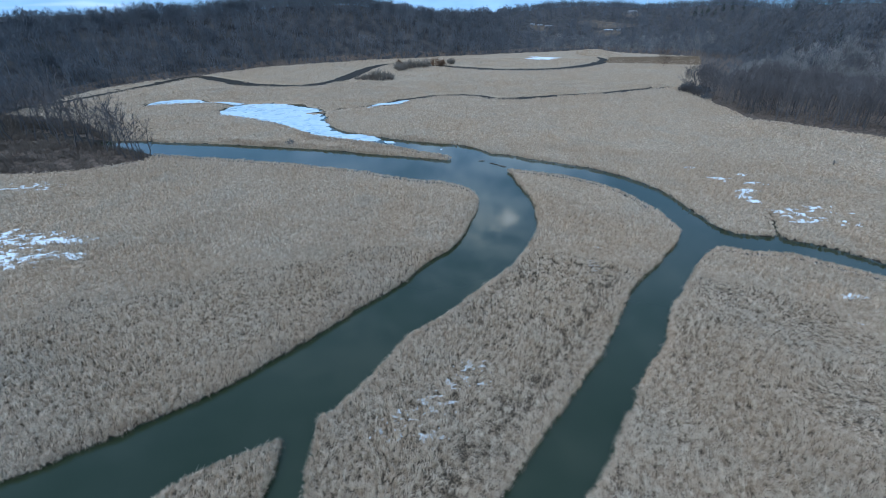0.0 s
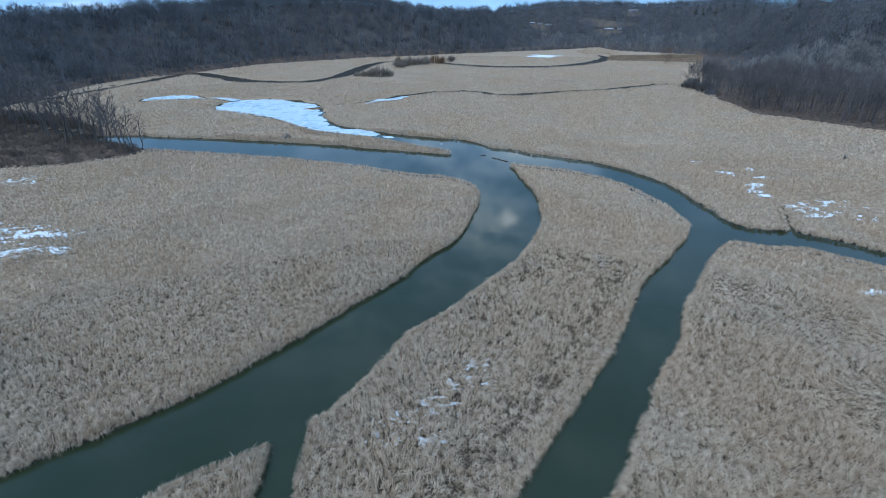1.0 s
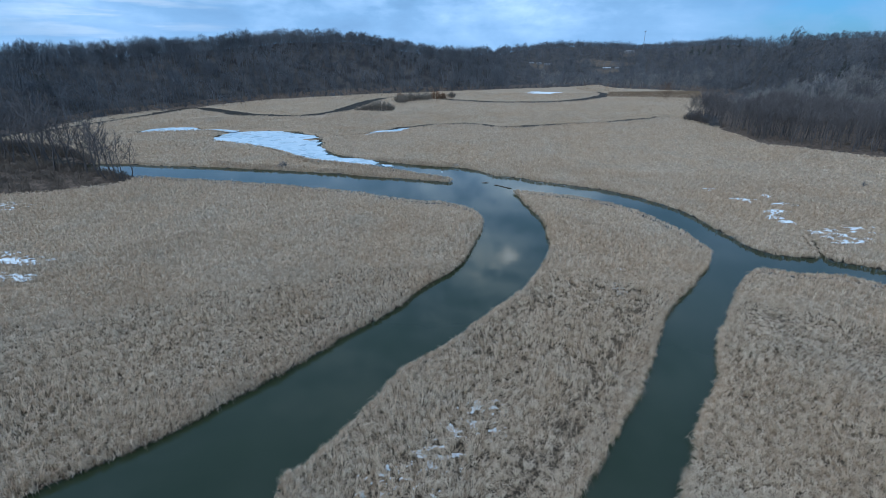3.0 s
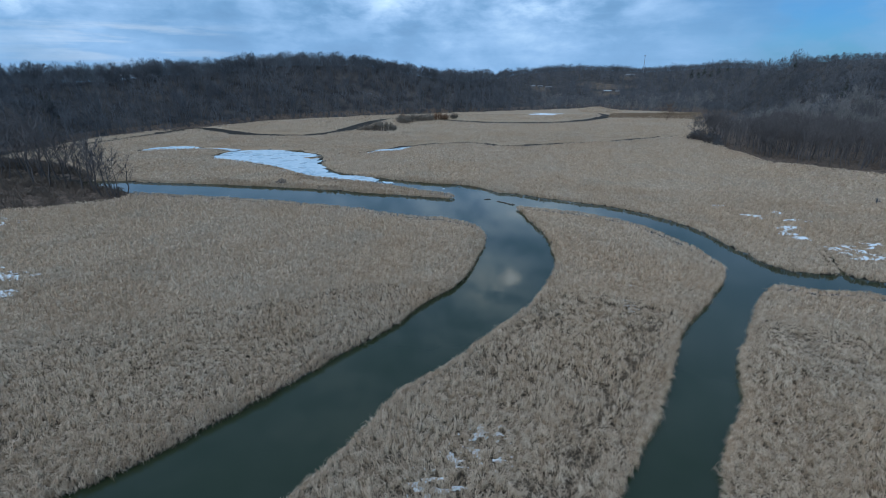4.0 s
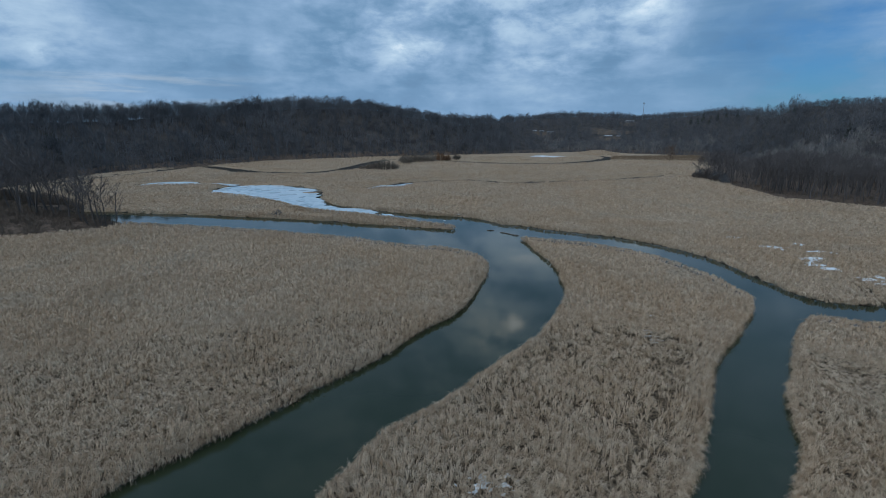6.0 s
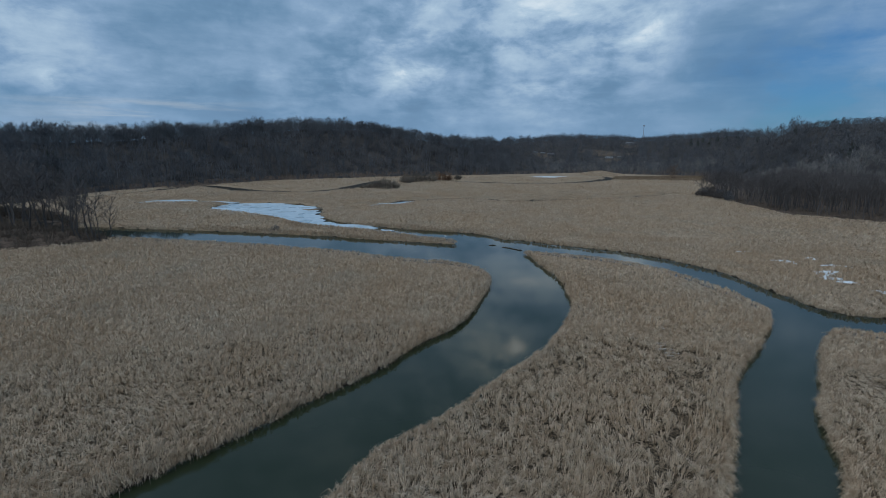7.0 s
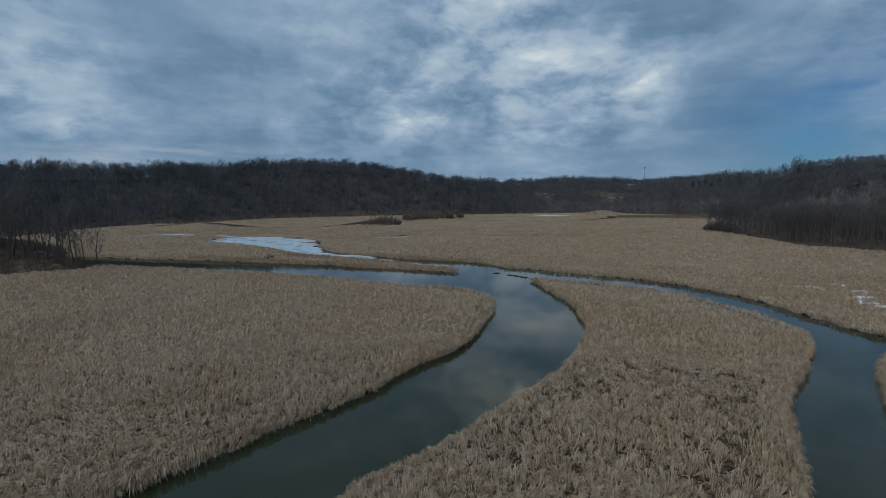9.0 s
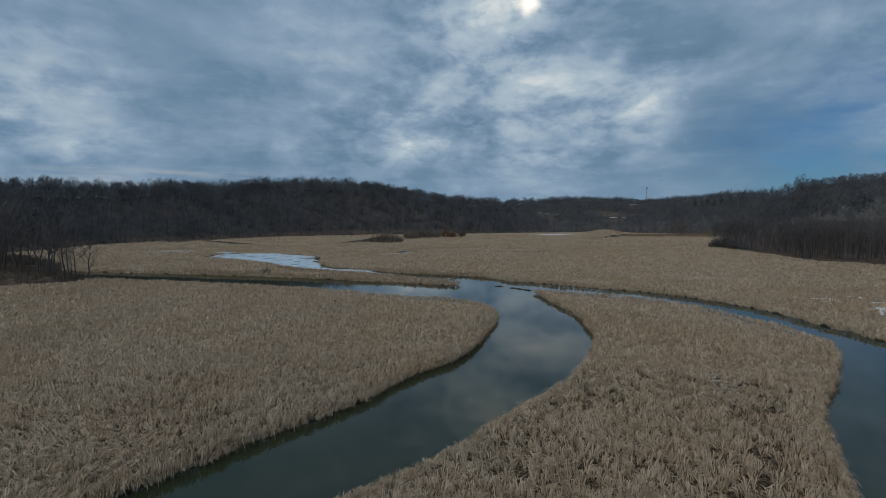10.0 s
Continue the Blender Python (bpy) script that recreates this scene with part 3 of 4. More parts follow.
def tufts(name, x, y, each, height, width, seed, label, leaf=STRAW, droop=0.95, spread=0.16):
    """One mesh of reed tufts at the places given. The leaves of a tuft rise from one crown, arch over side by side the same way, and trail."""
    g = np.random.default_rng(seed)
    ok = reed_ground(x, y, g)
    x, y = x[ok], y[ok]
    m = len(x)
    s = shore(x, y)
    rim_f = np.exp(-np.clip(s - 0.1, 0, None) / 0.6)
    lay = smooth(value_noise(x, y, 26, 3, 5), 0.22, 0.5) * (s > 3)
    big = (0.70 + 0.60 * g.random(m) + 0.22 * value_noise(x, y, 7, 2, 1)) * (1 - 0.4 * lay)
    wind = 5.0 * value_noise(x, y, 22, 3, 4) + (0.85 - 0.5 * lay) * g.standard_normal(m)
    dx, dy = np.cos(wind), np.sin(wind)
    # at the edge the leaves hang out over the water
    e = 0.7
    ox, oy = shore(x - e, y) - shore(x + e, y), shore(x, y - e) - shore(x, y + e)
    on = np.hypot(ox, oy) + 1e-6
    dx, dy = dx * (1 - rim_f) + rim_f * ox / on, dy * (1 - rim_f) + rim_f * oy / on
    dn = np.hypot(dx, dy) + 1e-6
    dx, dy = (dx / dn)[:, None], (dy / dn)[:, None]
    z = land(x, y) - 0.05
    shape = (m, each)
    h = height * big[:, None] * (0.72 + 0.42 * g.random(shape))
    fan = 0.38 * g.standard_normal(shape)
    ax, ay = dx * np.cos(fan) - dy * np.sin(fan), dx * np.sin(fan) + dy * np.cos(fan)
    aside = spread * g.standard_normal(shape)
    along = spread * g.standard_normal(shape)
    lean = np.clip(droop * (0.35 + 0.9 * g.random(shape)) + 0.5 * lay[:, None], 0.08, 1.4)
    sx = x[:, None] + ax * h * lean * 0.34 - dy * aside + dx * along
    sy = y[:, None] + ay * h * lean * 0.34 + dx * aside + dy * along
    sz = z[:, None] + h * (0.90 - 0.22 * lean)
    reach = h * lean * (0.76 + 0.60 * g.random(shape)) * (1 - 0.5 * rim_f[:, None])
    tx, ty = x[:, None] + ax * reach - dy * aside * 0.7 + dx * along, y[:, None] + ay * reach + dx * aside * 0.7 + dy * along
    tz = np.maximum(sz + h * (0.09 - (0.12 + 0.60 * g.random(shape)) * np.clip(lean, 0, 1.1)) - 0.3 * rim_f[:, None] * g.random(shape), z[:, None] + 0.05)
    w = width * (0.6 + 0.8 * g.random(shape)) / 2
    turn = wind[:, None] + fan + 1.57 + 0.6 * g.standard_normal(shape)
    wx, wy = np.cos(turn) * w, np.sin(turn) * w
    leaves = np.stack([np.stack([sx - wx, sy - wy, sz], 2), np.stack([sx + wx, sy + wy, sz], 2), np.stack([tx, ty, tz], 2)], 2)
    v = np.concatenate([np.stack([x, y, z], 1)[:, None], leaves.reshape(m, each * 3, 3)], 1).reshape(-1, 3)
    root = (np.arange(m) * (each * 3 + 1))[:, None, None]
    k = root + 1 + 3 * np.arange(each)[None, :, None]
    t = np.concatenate([np.concatenate([root + 0 * k, k + 1, k], 2), k + np.array([0, 1, 2])], 2).reshape(-1, 3)
    return tagged(tri_mesh(name, v, t, [leaf]), label, "reeds", kind="stuff")


REED = "dense stand of dead buff cattail reeds bordering the water"
x, y = sown(0.50, 38, 86, -62, 60, 1)
tufts("reed_bed", x, y, 13, 1.2, 0.050, 2, REED, spread=0.22)
x, y = sown(0.55, 86, 126, -60, 58, 11)
tufts("reed_bed", x, y, 10, 1.2, 0.068, 12, REED, spread=0.21)
x, y = sown(0.34, 38, 150, -60, 58, 21)
near_water = (shore(x, y) < 0.8) & (shore(x, y) > 0.1)
tufts("reed_fringe", x[near_water], y[near_water], 14, 1.2, 0.050, 22, "ragged fringe of dead reeds leaning out over the water")
x, y = sown(0.62, 150, 290, -58, 50, 27)
near_water = (shore(x, y) < 1.0) & (shore(x, y) > 0.05)
tufts("reed_fringe", x[near_water], y[near_water], 8, 1.2, 0.11, 28, "ragged fringe of dead reeds leaning out over the water", spread=0.22)
x, y = sown(0.72, 126, 160, -58, 56, 23)
tufts("reed_bed", x, y, 8, 1.2, 0.10, 24, REED, spread=0.20)
x, y = sown(0.92, 160, 235, -58, 56, 3)
tufts("reed_bed", x, y, 5, 1.2, 0.15, 4, REED, spread=0.24)
g = np.random.default_rng(25)
x, y = -118 + 122 * g.random(9000), 192 + 48 * g.random(9000)
on_spit = (shore(x, y) < 6) & (y > 220.5 - 0.21 * (x + 105))
tufts("reed_bed", x[on_spit], y[on_spit], 10, 1.35, 0.10, 26, "narrow spit of upright dead reeds between channel and pond", droop=0.45)
x, y = sown(1.42, 235, 440, -54, 40, 5)
tufts("reed_bed", x, y, 4, 1.1, 0.27, 6, "far expanse of dead buff reeds covering the marsh", spread=0.42)
x, y = sown(2.1, 440, 640, -46, 30, 29)
tufts("reed_bed", x, y, 3, 1.1, 0.36, 30, "far expanse of dead buff reeds covering the marsh", spread=0.5)
g = np.random.default_rng(31)
x, y = 172 + 62 * (g.random(1800) - 0.5), 690 + 110 * (g.random(1800) - 0.5)
on_mound = (np.hypot((x - 172) / 28, (y - 690) / 50) < 1) & (shore(x, y) > 0.5)
tufts("reed_bed", x[on_mound], y[on_mound], 4, 1.1, 0.40, 32, "low mound of pale dead grass beside the far creek", spread=0.5)
g = np.random.default_rng(7)
x, y = -130 + 260 * g.random(16000), -130 + 175 * g.random(16000)
away = np.hypot(x, y + 5)
behind = (away > 46) & (away < 130) & (np.abs(np.degrees(np.arctan2(x, y + 5))) > 60)
tufts("reed_bed", x[behind], y[behind], 5, 1.2, 0.20, 8, REED, spread=0.3)
x, y = [c.ravel() + 0.4 * g.standard_normal(c.size) for c in np.meshgrid(np.arange(-46, 46, 0.8), np.arange(-51, 42, 0.8))]
away = np.hypot(x, y + 5)
under = (away < 46) & ((away < 38.5) | (np.abs(np.degrees(np.arctan2(x, y + 5))) > 60))
tufts("reed_bed", x[under], y[under], 9, 1.2, 0.085, 9, REED, spread=0.3)


# ---- trees ----
def tube(a, b, ra, rb, sides, v, t):
    """A tapered tube between two points, added to lists of corners and triangles."""
    a, b = np.asarray(a, float), np.asarray(b, float)
    d = b - a
    d = d / (np.linalg.norm(d) + 1e-9)
    u = np.cross(d, (0, 0, 1.0) if abs(d[2]) < 0.9 else (1.0, 0, 0))
    u /= np.linalg.norm(u)
    w = np.cross(d, u)
    k = len(v)
    for q in range(sides):
        c, s = math.cos(6.2832 * q / sides), math.sin(6.2832 * q / sides)
        v.append(a + ra * (c * u + s * w))
        v.append(b + rb * (c * u + s * w))
    for q in range(sides):
        i, j = k + 2 * q, k + 2 * ((q + 1) % sides)
        t += [(i, j, j + 1), (i, j + 1, i + 1)]


def bare_tree(seed, height=1.0, spread=0.26, fork=0.42, limbs=7, twigs=9, fine=0.0035, thick=0.011, sides=4, lean=0.04):
    """A leafless tree of unit height: lists of corners and triangles for the trunk, the limbs and the twigs."""
    g = np.random.default_rng(seed)
    trunk, limb, twig = ([], []), ([], []), ([], [])
    at = np.zeros(3)
    bend = g.normal(0, lean, (5, 2))
    nodes = [at]
    for k in range(4):
        at = at + np.array([bend[k, 0], bend[k, 1], 0.21]) * (1.0 if k else 1.05)
        nodes.append(at)
    rad = [thick * 1.25, thick, thick * 0.78, thick * 0.55, thick * 0.3]
    for k in range(4):
        tube(nodes[k], nodes[k + 1], rad[k], rad[k + 1], sides, *trunk)
    for q in range(limbs):
        f = fork + (0.84 - fork) * (q + g.random() * 0.8) / limbs
        k = min(int(f / 0.21), 3)
        p0 = nodes[k] + (nodes[k + 1] - nodes[k]) * (f / 0.21 - k)
        a = q * 2.4 + g.normal(0, 0.5)
        reach = spread * (0.7 + 0.5 * g.random()) * (1.15 - 0.5 * (f - fork) / (0.84 - fork + 1e-6))
        rise = 0.16 + 0.12 * g.random()
        p1 = p0 + np.array([math.cos(a) * reach * 0.55, math.sin(a) * reach * 0.55, rise * 0.55])
        a2 = a + g.normal(0, 0.35)
        p2 = p1 + np.array([math.cos(a2) * reach * 0.5, math.sin(a2) * reach * 0.5, rise * 0.7])
        r0 = thick * 0.42
        tube(p0, p1, r0, r0 * 0.65, 3, *limb)
        tube(p1, p2, r0 * 0.65, r0 * 0.25, 3, *limb)
        for _ in range(twigs):
            s = 0.25 + 0.85 * g.random()
            b0 = p0 + (p1 - p0) * s * 1.6 if s < 0.6 else p1 + (p2 - p1) * min((s - 0.6) * 2.1, 1)
            d = np.array([math.cos(a2), math.sin(a2), 0.9]) * 0.5 + g.normal(0, 0.55, 3)
            d[2] = abs(d[2]) * 0.8 + 0.12
            d = d / np.linalg.norm(d) * (0.07 + 0.09 * g.random())
            side = np.cross(d, g.normal(0, 1, 3))
            side = side / (np.linalg.norm(side) + 1e-9) * fine
            k0 = len(twig[0])
            twig[0].extend([b0 - side, b0 + side, b0 + d])
            twig[1].append((k0, k0 + 1, k0 + 2))
    return trunk, limb, twig


def forest(name, x, y, heights, kinds, mat, label, seed):
    """One mesh of many bare trees, each turned and stretched in its own way."""
    g = np.random.default_rng(seed)
    z = land(x, y) - 0.2
    pick = g.integers(0, len(kinds), len(x))
    vs, ts, k = [], [], 0
    for q, (tv, tt) in enumerate(kinds):
        m = np.nonzero(pick == q)[0]
        a = g.random(len(m)) * 6.2832
        h = heights[m]
        wide = h * (0.8 + 0.5 * g.random(len(m)))
        c, s = np.cos(a)[:, None], np.sin(a)[:, None]
        px = x[m][:, None] + (tv[:, 0] * c - tv[:, 1] * s) * wide[:, None]
        py = y[m][:, None] + (tv[:, 0] * s + tv[:, 1] * c) * wide[:, None]
        pz = z[m][:, None] + tv[:, 2] * h[:, None]
        vs.append(np.stack([px, py, pz], 2).reshape(-1, 3))
        ts.append((tt[None] + (np.arange(len(m)) * len(tv))[:, None, None] + k).reshape(-1, 3))
        k += len(m) * len(tv)
    return tagged(tri_mesh(name, np.concatenate(vs), np.concatenate(ts), [mat]), label, "trees", kind="stuff")


def spread_trees(a0, a1, r0, r1, spacing, seed, keep):
    """Places for trees on a shaken lattice over a sector round the marsh."""
    g = np.random.default_rng(seed)
    n = int(math.radians(a1 - a0) * (r1 * r1 - r0 * r0) / 2 / spacing ** 2)
    r, a = np.sqrt(g.random(n) * (r1 * r1 - r0 * r0) + r0 * r0), np.radians(a0 + (a1 - a0) * g.random(n))
    x, y = HUB[0] + r * np.sin(a), HUB[1] + r * np.cos(a)
    ok = keep(x, y)
    return x[ok], y[ok]


def far_tree(seed, spread, fork, twigs, broad=1.0):
    """A leafless tree of unit height for the depth of the wood: a trunk, its limbs, and a rounded crown of fine twigs that point outwards."""
    g = np.random.default_rng(seed)
    v, t = [], []

    def sliver(p0, p1, half):
        side = np.cross(p1 - p0, g.normal(0, 1, 3))
        side = side / (np.linalg.norm(side) + 1e-9) * half
        k = len(v)
        v.extend([p0 - side, p0 + side, p1])
        t.append((k, k + 1, k + 2))

    lean = g.normal(0, 0.02, 2)
    top = np.array([lean[0], lean[1], max(fork + 0.12, 0.45)])
    tube((0, 0, 0), top, 0.015, 0.009, 3, v, t)
    middle, high = np.array([1.6 * lean[0], 1.6 * lean[1], 0.5 * (fork + 0.98)]), 0.5 * (0.98 - fork)
    knots = []
    for q in range(7):
        a = q * 2.4 + g.normal(0, 0.4)
        p0 = top * (0.62 + 0.38 * g.random())
        p1 = middle + np.array([math.cos(a) * spread, math.sin(a) * spread, high * (0.1 + 0.75 * g.random())]) * (0.5 + 0.3 * g.random())
        sliver(p0, p1, 0.0065 * min(broad, 1.4))
        knots.append(p1)
    for q in range(twigs):
        d = g.normal(0, 1, 3)
        d[2] = 0.85 * d[2] + 0.25
        d /= np.linalg.norm(d)
        p1 = middle + d * np.array([spread, spread, high]) * (0.55 + 0.47 * g.random() ** 0.6)
        knot = knots[int(g.integers(0, 7))] if q % 2 else middle
        back = p1 - knot
        p0 = p1 - back / (np.linalg.norm(back) + 1e-9) * (0.05 + 0.07 * g.random()) - np.array([0, 0, 0.03 + 0.04 * g.random()])
        sliver(p0, p1, 0.0036 * broad)
    return np.array(v), np.array(t)


FAR_KINDS = [far_tree(20 + k, 0.20 + 0.03 * (k % 5), 0.20 + 0.06 * (k % 4), 84, 1.75) for k in range(14)]
LOW_KINDS = [far_tree(220 + k, 0.15 + 0.025 * (k % 5), 0.34 + 0.05 * (k % 4), 190, 0.5) for k in range(14)]
PALE_KINDS = [far_tree(320 + k, 0.17 + 0.03 * (k % 4), 0.30 + 0.05 * (k % 3), 130, 1.2) for k in range(8)]
RIDGE_KINDS = [far_tree(140 + k, 0.24 + 0.05 * (k % 4), 0.04 + 0.05 * (k % 3), 86, 3.5) for k in range(10)]
DIM_KINDS = [far_tree(40 + k, 0.27 + 0.05 * (k % 3), 0.03, 52, 4.0) for k in range(8)]


def tall(x, y, mean):
    """Tree heights: uneven, and in taller and lower stands."""
    g = np.random.default_rng(len(x))
    a, r = bearing(x, y)
    edge = np.where((r < 640) & (a > 20), 0.25 + 0.75 * smooth(a, 26.2, 34), 1) * (0.55 + 0.45 * smooth(in_wood(x, y), 0, 25))
    return mean * (0.7 + 0.55 * g.random(len(x))) * (1 + 0.28 * value_noise(x, y, 38, 2, 1)) * edge


def on_slope(x, y):
    a, r = bearing(x, y)
    return (in_wood(x, y) > 2) & (r < rim(a, 3) + 40 + 14 * value_noise(x, y, 70, 2, 3)) & (beside(GROVE, x, y) > 0)


def on_far_slope(x, y):
    a, r = bearing(x, y)
    ok = on_slope(x, y)
    for ca, cr, da, dr in CLEARINGS:
        ok &= ((a - ca) / da) ** 2 + ((r - cr) / dr) ** 2 > 1
    return ok


x, y = spread_trees(-56, 4, 340, 830, 5.8, 31, on_slope)
forest("hillside_wood", x, y, tall(x, y, 17), FAR_KINDS, TWIG, "dense leafless grey-brown wood covering the hillside", 32)


def on_low_slope(x, y):
    """The lowland wood stands back behind its skirt of brush."""
    a, r = bearing(x, y)
    deep = in_wood(x, y)
    open_edge = (deep < 60) & (np.random.default_rng(3).random(len(x)) < 0.62 - 0.006 * deep)
    return on_slope(x, y) & ((deep > 9 + 8 * value_noise(x, y, 12, 2, 2)) | (r > 430)) & ~open_edge


x, y = spread_trees(4, 50, 275, 430, 4.7, 33, on_low_slope)
forest("lowland_wood", x, y, tall(x, y, 19), LOW_KINDS, WOOD_TWIG, "leafless lowland wood at the edge of the marsh", 34)
x, y = spread_trees(4, 50, 430, 700, 6.4, 38, on_low_slope)
forest("hillside_wood", x, y, tall(x, y, 14) * (1 - 0.55 * smooth(bearing(x, y)[1] - rim(bearing(x, y)[0], 3), -60, -10)), RIDGE_KINDS, TWIG, "dense leafless wood on the slope behind the lowland", 37)
x, y = spread_trees(3, 36, 700, 1250, 9.0, 35, on_far_slope)
forest("distant_wood", x, y, tall(x, y, 14), DIM_KINDS, TWIG, "distant leafless wood on the low hills", 36)


x, y = spread_trees(26.5, 46, 395, 470, 6.5, 51, on_slope)
forest("pale_wood", x, y, tall(x, y, 20), PALE_KINDS, PALE_TWIG, "pale grey leafless poplars behind the lowland wood", 52)
x, y = spread_trees(8, 26, 690, 830, 7.5, 53, on_far_slope)
forest("pale_wood", x, y, tall(x, y, 10), DIM_KINDS, PALE_TWIG, "pale grey leafless scrub at the marsh's far edge", 54)


def brush(seed, stems, reach, broad):
    """Low leafless brush of unit height: many thin stems that rise and spread from the ground, with a few side twigs."""
    g = np.random.default_rng(seed)
    v, t = [], []
    for q in range(stems):
        a, out = g.random() * 6.2832, reach * math.sqrt(g.random())
        p0 = np.array([math.cos(a) * out * 0.45, math.sin(a) * out * 0.45, -0.05])
        p1 = np.array([math.cos(a) * out, math.sin(a) * out, (0.55 + 0.5 * g.random()) * (1.05 - 0.5 * (out / reach) ** 2)])
        for a0, a1, half in ((p0, p1, 0.016 * broad), (p0 + 0.5 * (p1 - p0), p0 + 0.8 * (p1 - p0) + g.normal(0, 0.16, 3), 0.012 * broad)):
            side = np.cross(a1 - a0, g.normal(0, 1, 3))
            side = side / (np.linalg.norm(side) + 1e-9) * half
            k = len(v)
            v.extend([a0 - side, a0 + side, a1])
            t.append((k, k + 1, k + 2))
    return np.array(v), np.array(t)


UNDER_KINDS = [brush(50 + k, 16, 0.5, 1.6) for k in range(6)]
BRUSH_KINDS = [brush(70 + k, 15, 0.85, 2.0) for k in range(8)]
BROWN_BRUSH = bark_material("brown_brush", (0.074, 0.059, 0.048), (0.175, 0.140, 0.109))


def crest_places(seed):
    """Along the ridge."""
    def keep(x, y):
        a, r = bearing(x, y)
        return (np.abs(r - rim(a, 3) - 10) < 26) & (beside(GROVE, x, y) > 0)
    return spread_trees(-56, 46, 440, 1260, 5.6, seed, keep)


x, y = crest_places(43)
forest("ridge_wood", x, y, tall(x, y, 15) * (0.7 + 0.5 * rng.random(len(x))) * np.where(bearing(x, y)[0] > 28, 0.42, np.where(bearing(x, y)[0] > 4, 0.6, 1)), RIDGE_KINDS, TWIG, "close leafless trees along the skyline ridge", 44)


def rank_places(seed):
    """Along the wood's edge."""
    def keep(x, y):
        a, r = bearing(x, y)
        return (in_wood(x, y) > 0.5) & (in_wood(x, y) < 14) & (a < 24) & (beside(GROVE, x, y) > 0)
    return spread_trees(-56, 58, 285, 1260, 5.2, seed, keep)


x, y = rank_places(41)
forest("underwood", x, y, 3.2 + 3.5 * rng.random(len(x)), UNDER_KINDS, TWIG, "tangled leafless underwood below the trees", 42)


def young_places(seed):
    """Close behind the lip of the slope."""
    def keep(x, y):
        a, r = bearing(x, y)
        return (np.abs(r - rim(a, 3) - 2) < 30) & (beside(GROVE, x, y) > 0) 
    return spread_trees(-56, 46, 440, 1260, 5.6, seed, keep)


x, y = young_places(47)
forest("young_wood", x, y, (6.5 + 5.5 * rng.random(len(x))) * np.where(bearing(x, y)[0] > 28, 0.65, 1), DIM_KINDS, TWIG, "close young leafless trees below the skyline", 48)


def fore_places(seed):
    """The lowland wood's skirt."""
    def keep(x, y):
        return (in_wood(x, y) > 0.3) & (in_wood(x, y) < 26) & (beside(GROVE, x, y) > 0)
    return spread_trees(26, 54, 280, 440, 2.6, seed, keep)


x, y = fore_places(45)
forest("thicket", x, y, (1.0 + 1.3 * rng.random(len(x))), BRUSH_KINDS, BROWN_BRUSH, "low brown thicket under the lowland trees", 46)


def part(name, v, t, mat, parent, label=""):
    """One mesh under a thing."""
    ob = tri_mesh(name, np.array(v), np.array(t), [mat])
    ob.parent = parent
    if label:
        ob["label"] = label
    return ob


def thing(name, label, category, group=""):
    return tagged(new(name), label, category, group)


def make_tree(seed, height, bark, twig, label, group, **shape):
    tree = thing("bare_tree", label, "tree", group)
    trunk, limb, fine_t = bare_tree(seed, **shape)
    part("trunk", np.array(trunk[0]) * height, trunk[1], bark, tree)
    crown = part("crown", np.array(limb[0]) * height, limb[1], twig, tree)
    tagged(part("twig_spray", np.array(fine_t[0]) * height, fine_t[1], twig, crown), kind="stuff")
    return tree


def set_down(ob, x, y, turn=0.0, scale=1.0, sink=0.15):
    ob.matrix_basis = Matrix.Translation((x, y, float(land(x, y)) - sink)) @ Matrix.Rotation(turn, 4, "Z") @ Matrix.Scale(scale, 4)


def plant(kinds, places, seed, stretch=1.0):
    """Copies of the kinds at the places given as x, y, height; the first of each kind is the original."""
    g = np.random.default_rng(seed)
    for q, (x, y, h) in enumerate(places):
        ob = kinds[q % len(kinds)]
        turn = float(g.random() * 6.28)
        if q >= len(kinds):
            ob = copy_thing(ob, Matrix.Identity(4))
        set_down(ob, x, y, turn, h * stretch / 12.0)


GROVE_PLACES = [(-237.9, 235.6, 15), (-228.7, 230.5, 14), (-218.5, 227.4, 16), (-214.4, 228.4, 13), (-212.4, 233.3, 15), (-200.1, 224.3, 17), (-194.0, 222.3, 12), (-187.9, 219.2, 16), (-170.6, 207.2, 17), (-165.6, 205.2, 12), (-158.5, 203.2, 13), (-156.5, 205.1, 9), (-147.4, 197.1, 14), (-144.3, 199.1, 12), (-138.3, 192.1, 8), (-205.1, 215.4, 9), (-180.8, 209.3, 8), (-223.5, 219.5, 14), (-244.0, 227.6, 13), (-252.4, 239.7, 16), (-260.4, 233.8, 15), (-268.7, 243.9, 16), (-232.8, 240.5, 13), (-247.2, 247.6, 12), (-176.7, 211.2, 10), (-207.3, 230.3, 12), (-136.3, 194.1, 11), (-134.3, 196.1, 9), (-152.4, 201.1, 14), (-162.5, 201.2, 15), (-181.5, 206, 15), (-189, 209, 13), (-197, 211, 16), (-206, 209, 14), (-214, 213, 17), (-223, 214, 15), (-232, 217, 14), (-241, 219, 17), (-176, 200.5, 12), (-184, 213, 17), (-229, 225, 17), (-152, 196, 11), (-160, 198, 15), (-168, 199, 13), (-139, 195, 11), (-142, 192.5, 12), (-136.5, 192.5, 8), (-146, 194.5, 12)]
GROVE_TREES = [make_tree(60 + k, 12.0, BARK, WOOD_TWIG, "tall thin leafless tree with grey bark beside the channel", "trees in the grove", limbs=12, twigs=22, fine=0.0024, thick=0.011 + 0.003 * (k % 2), spread=0.20 + 0.05 * (k % 3), fork=0.25 + 0.06 * (k % 3), lean=0.03) for k in range(6)]
plant(GROVE_TREES, GROVE_PLACES, 5, 1.65)

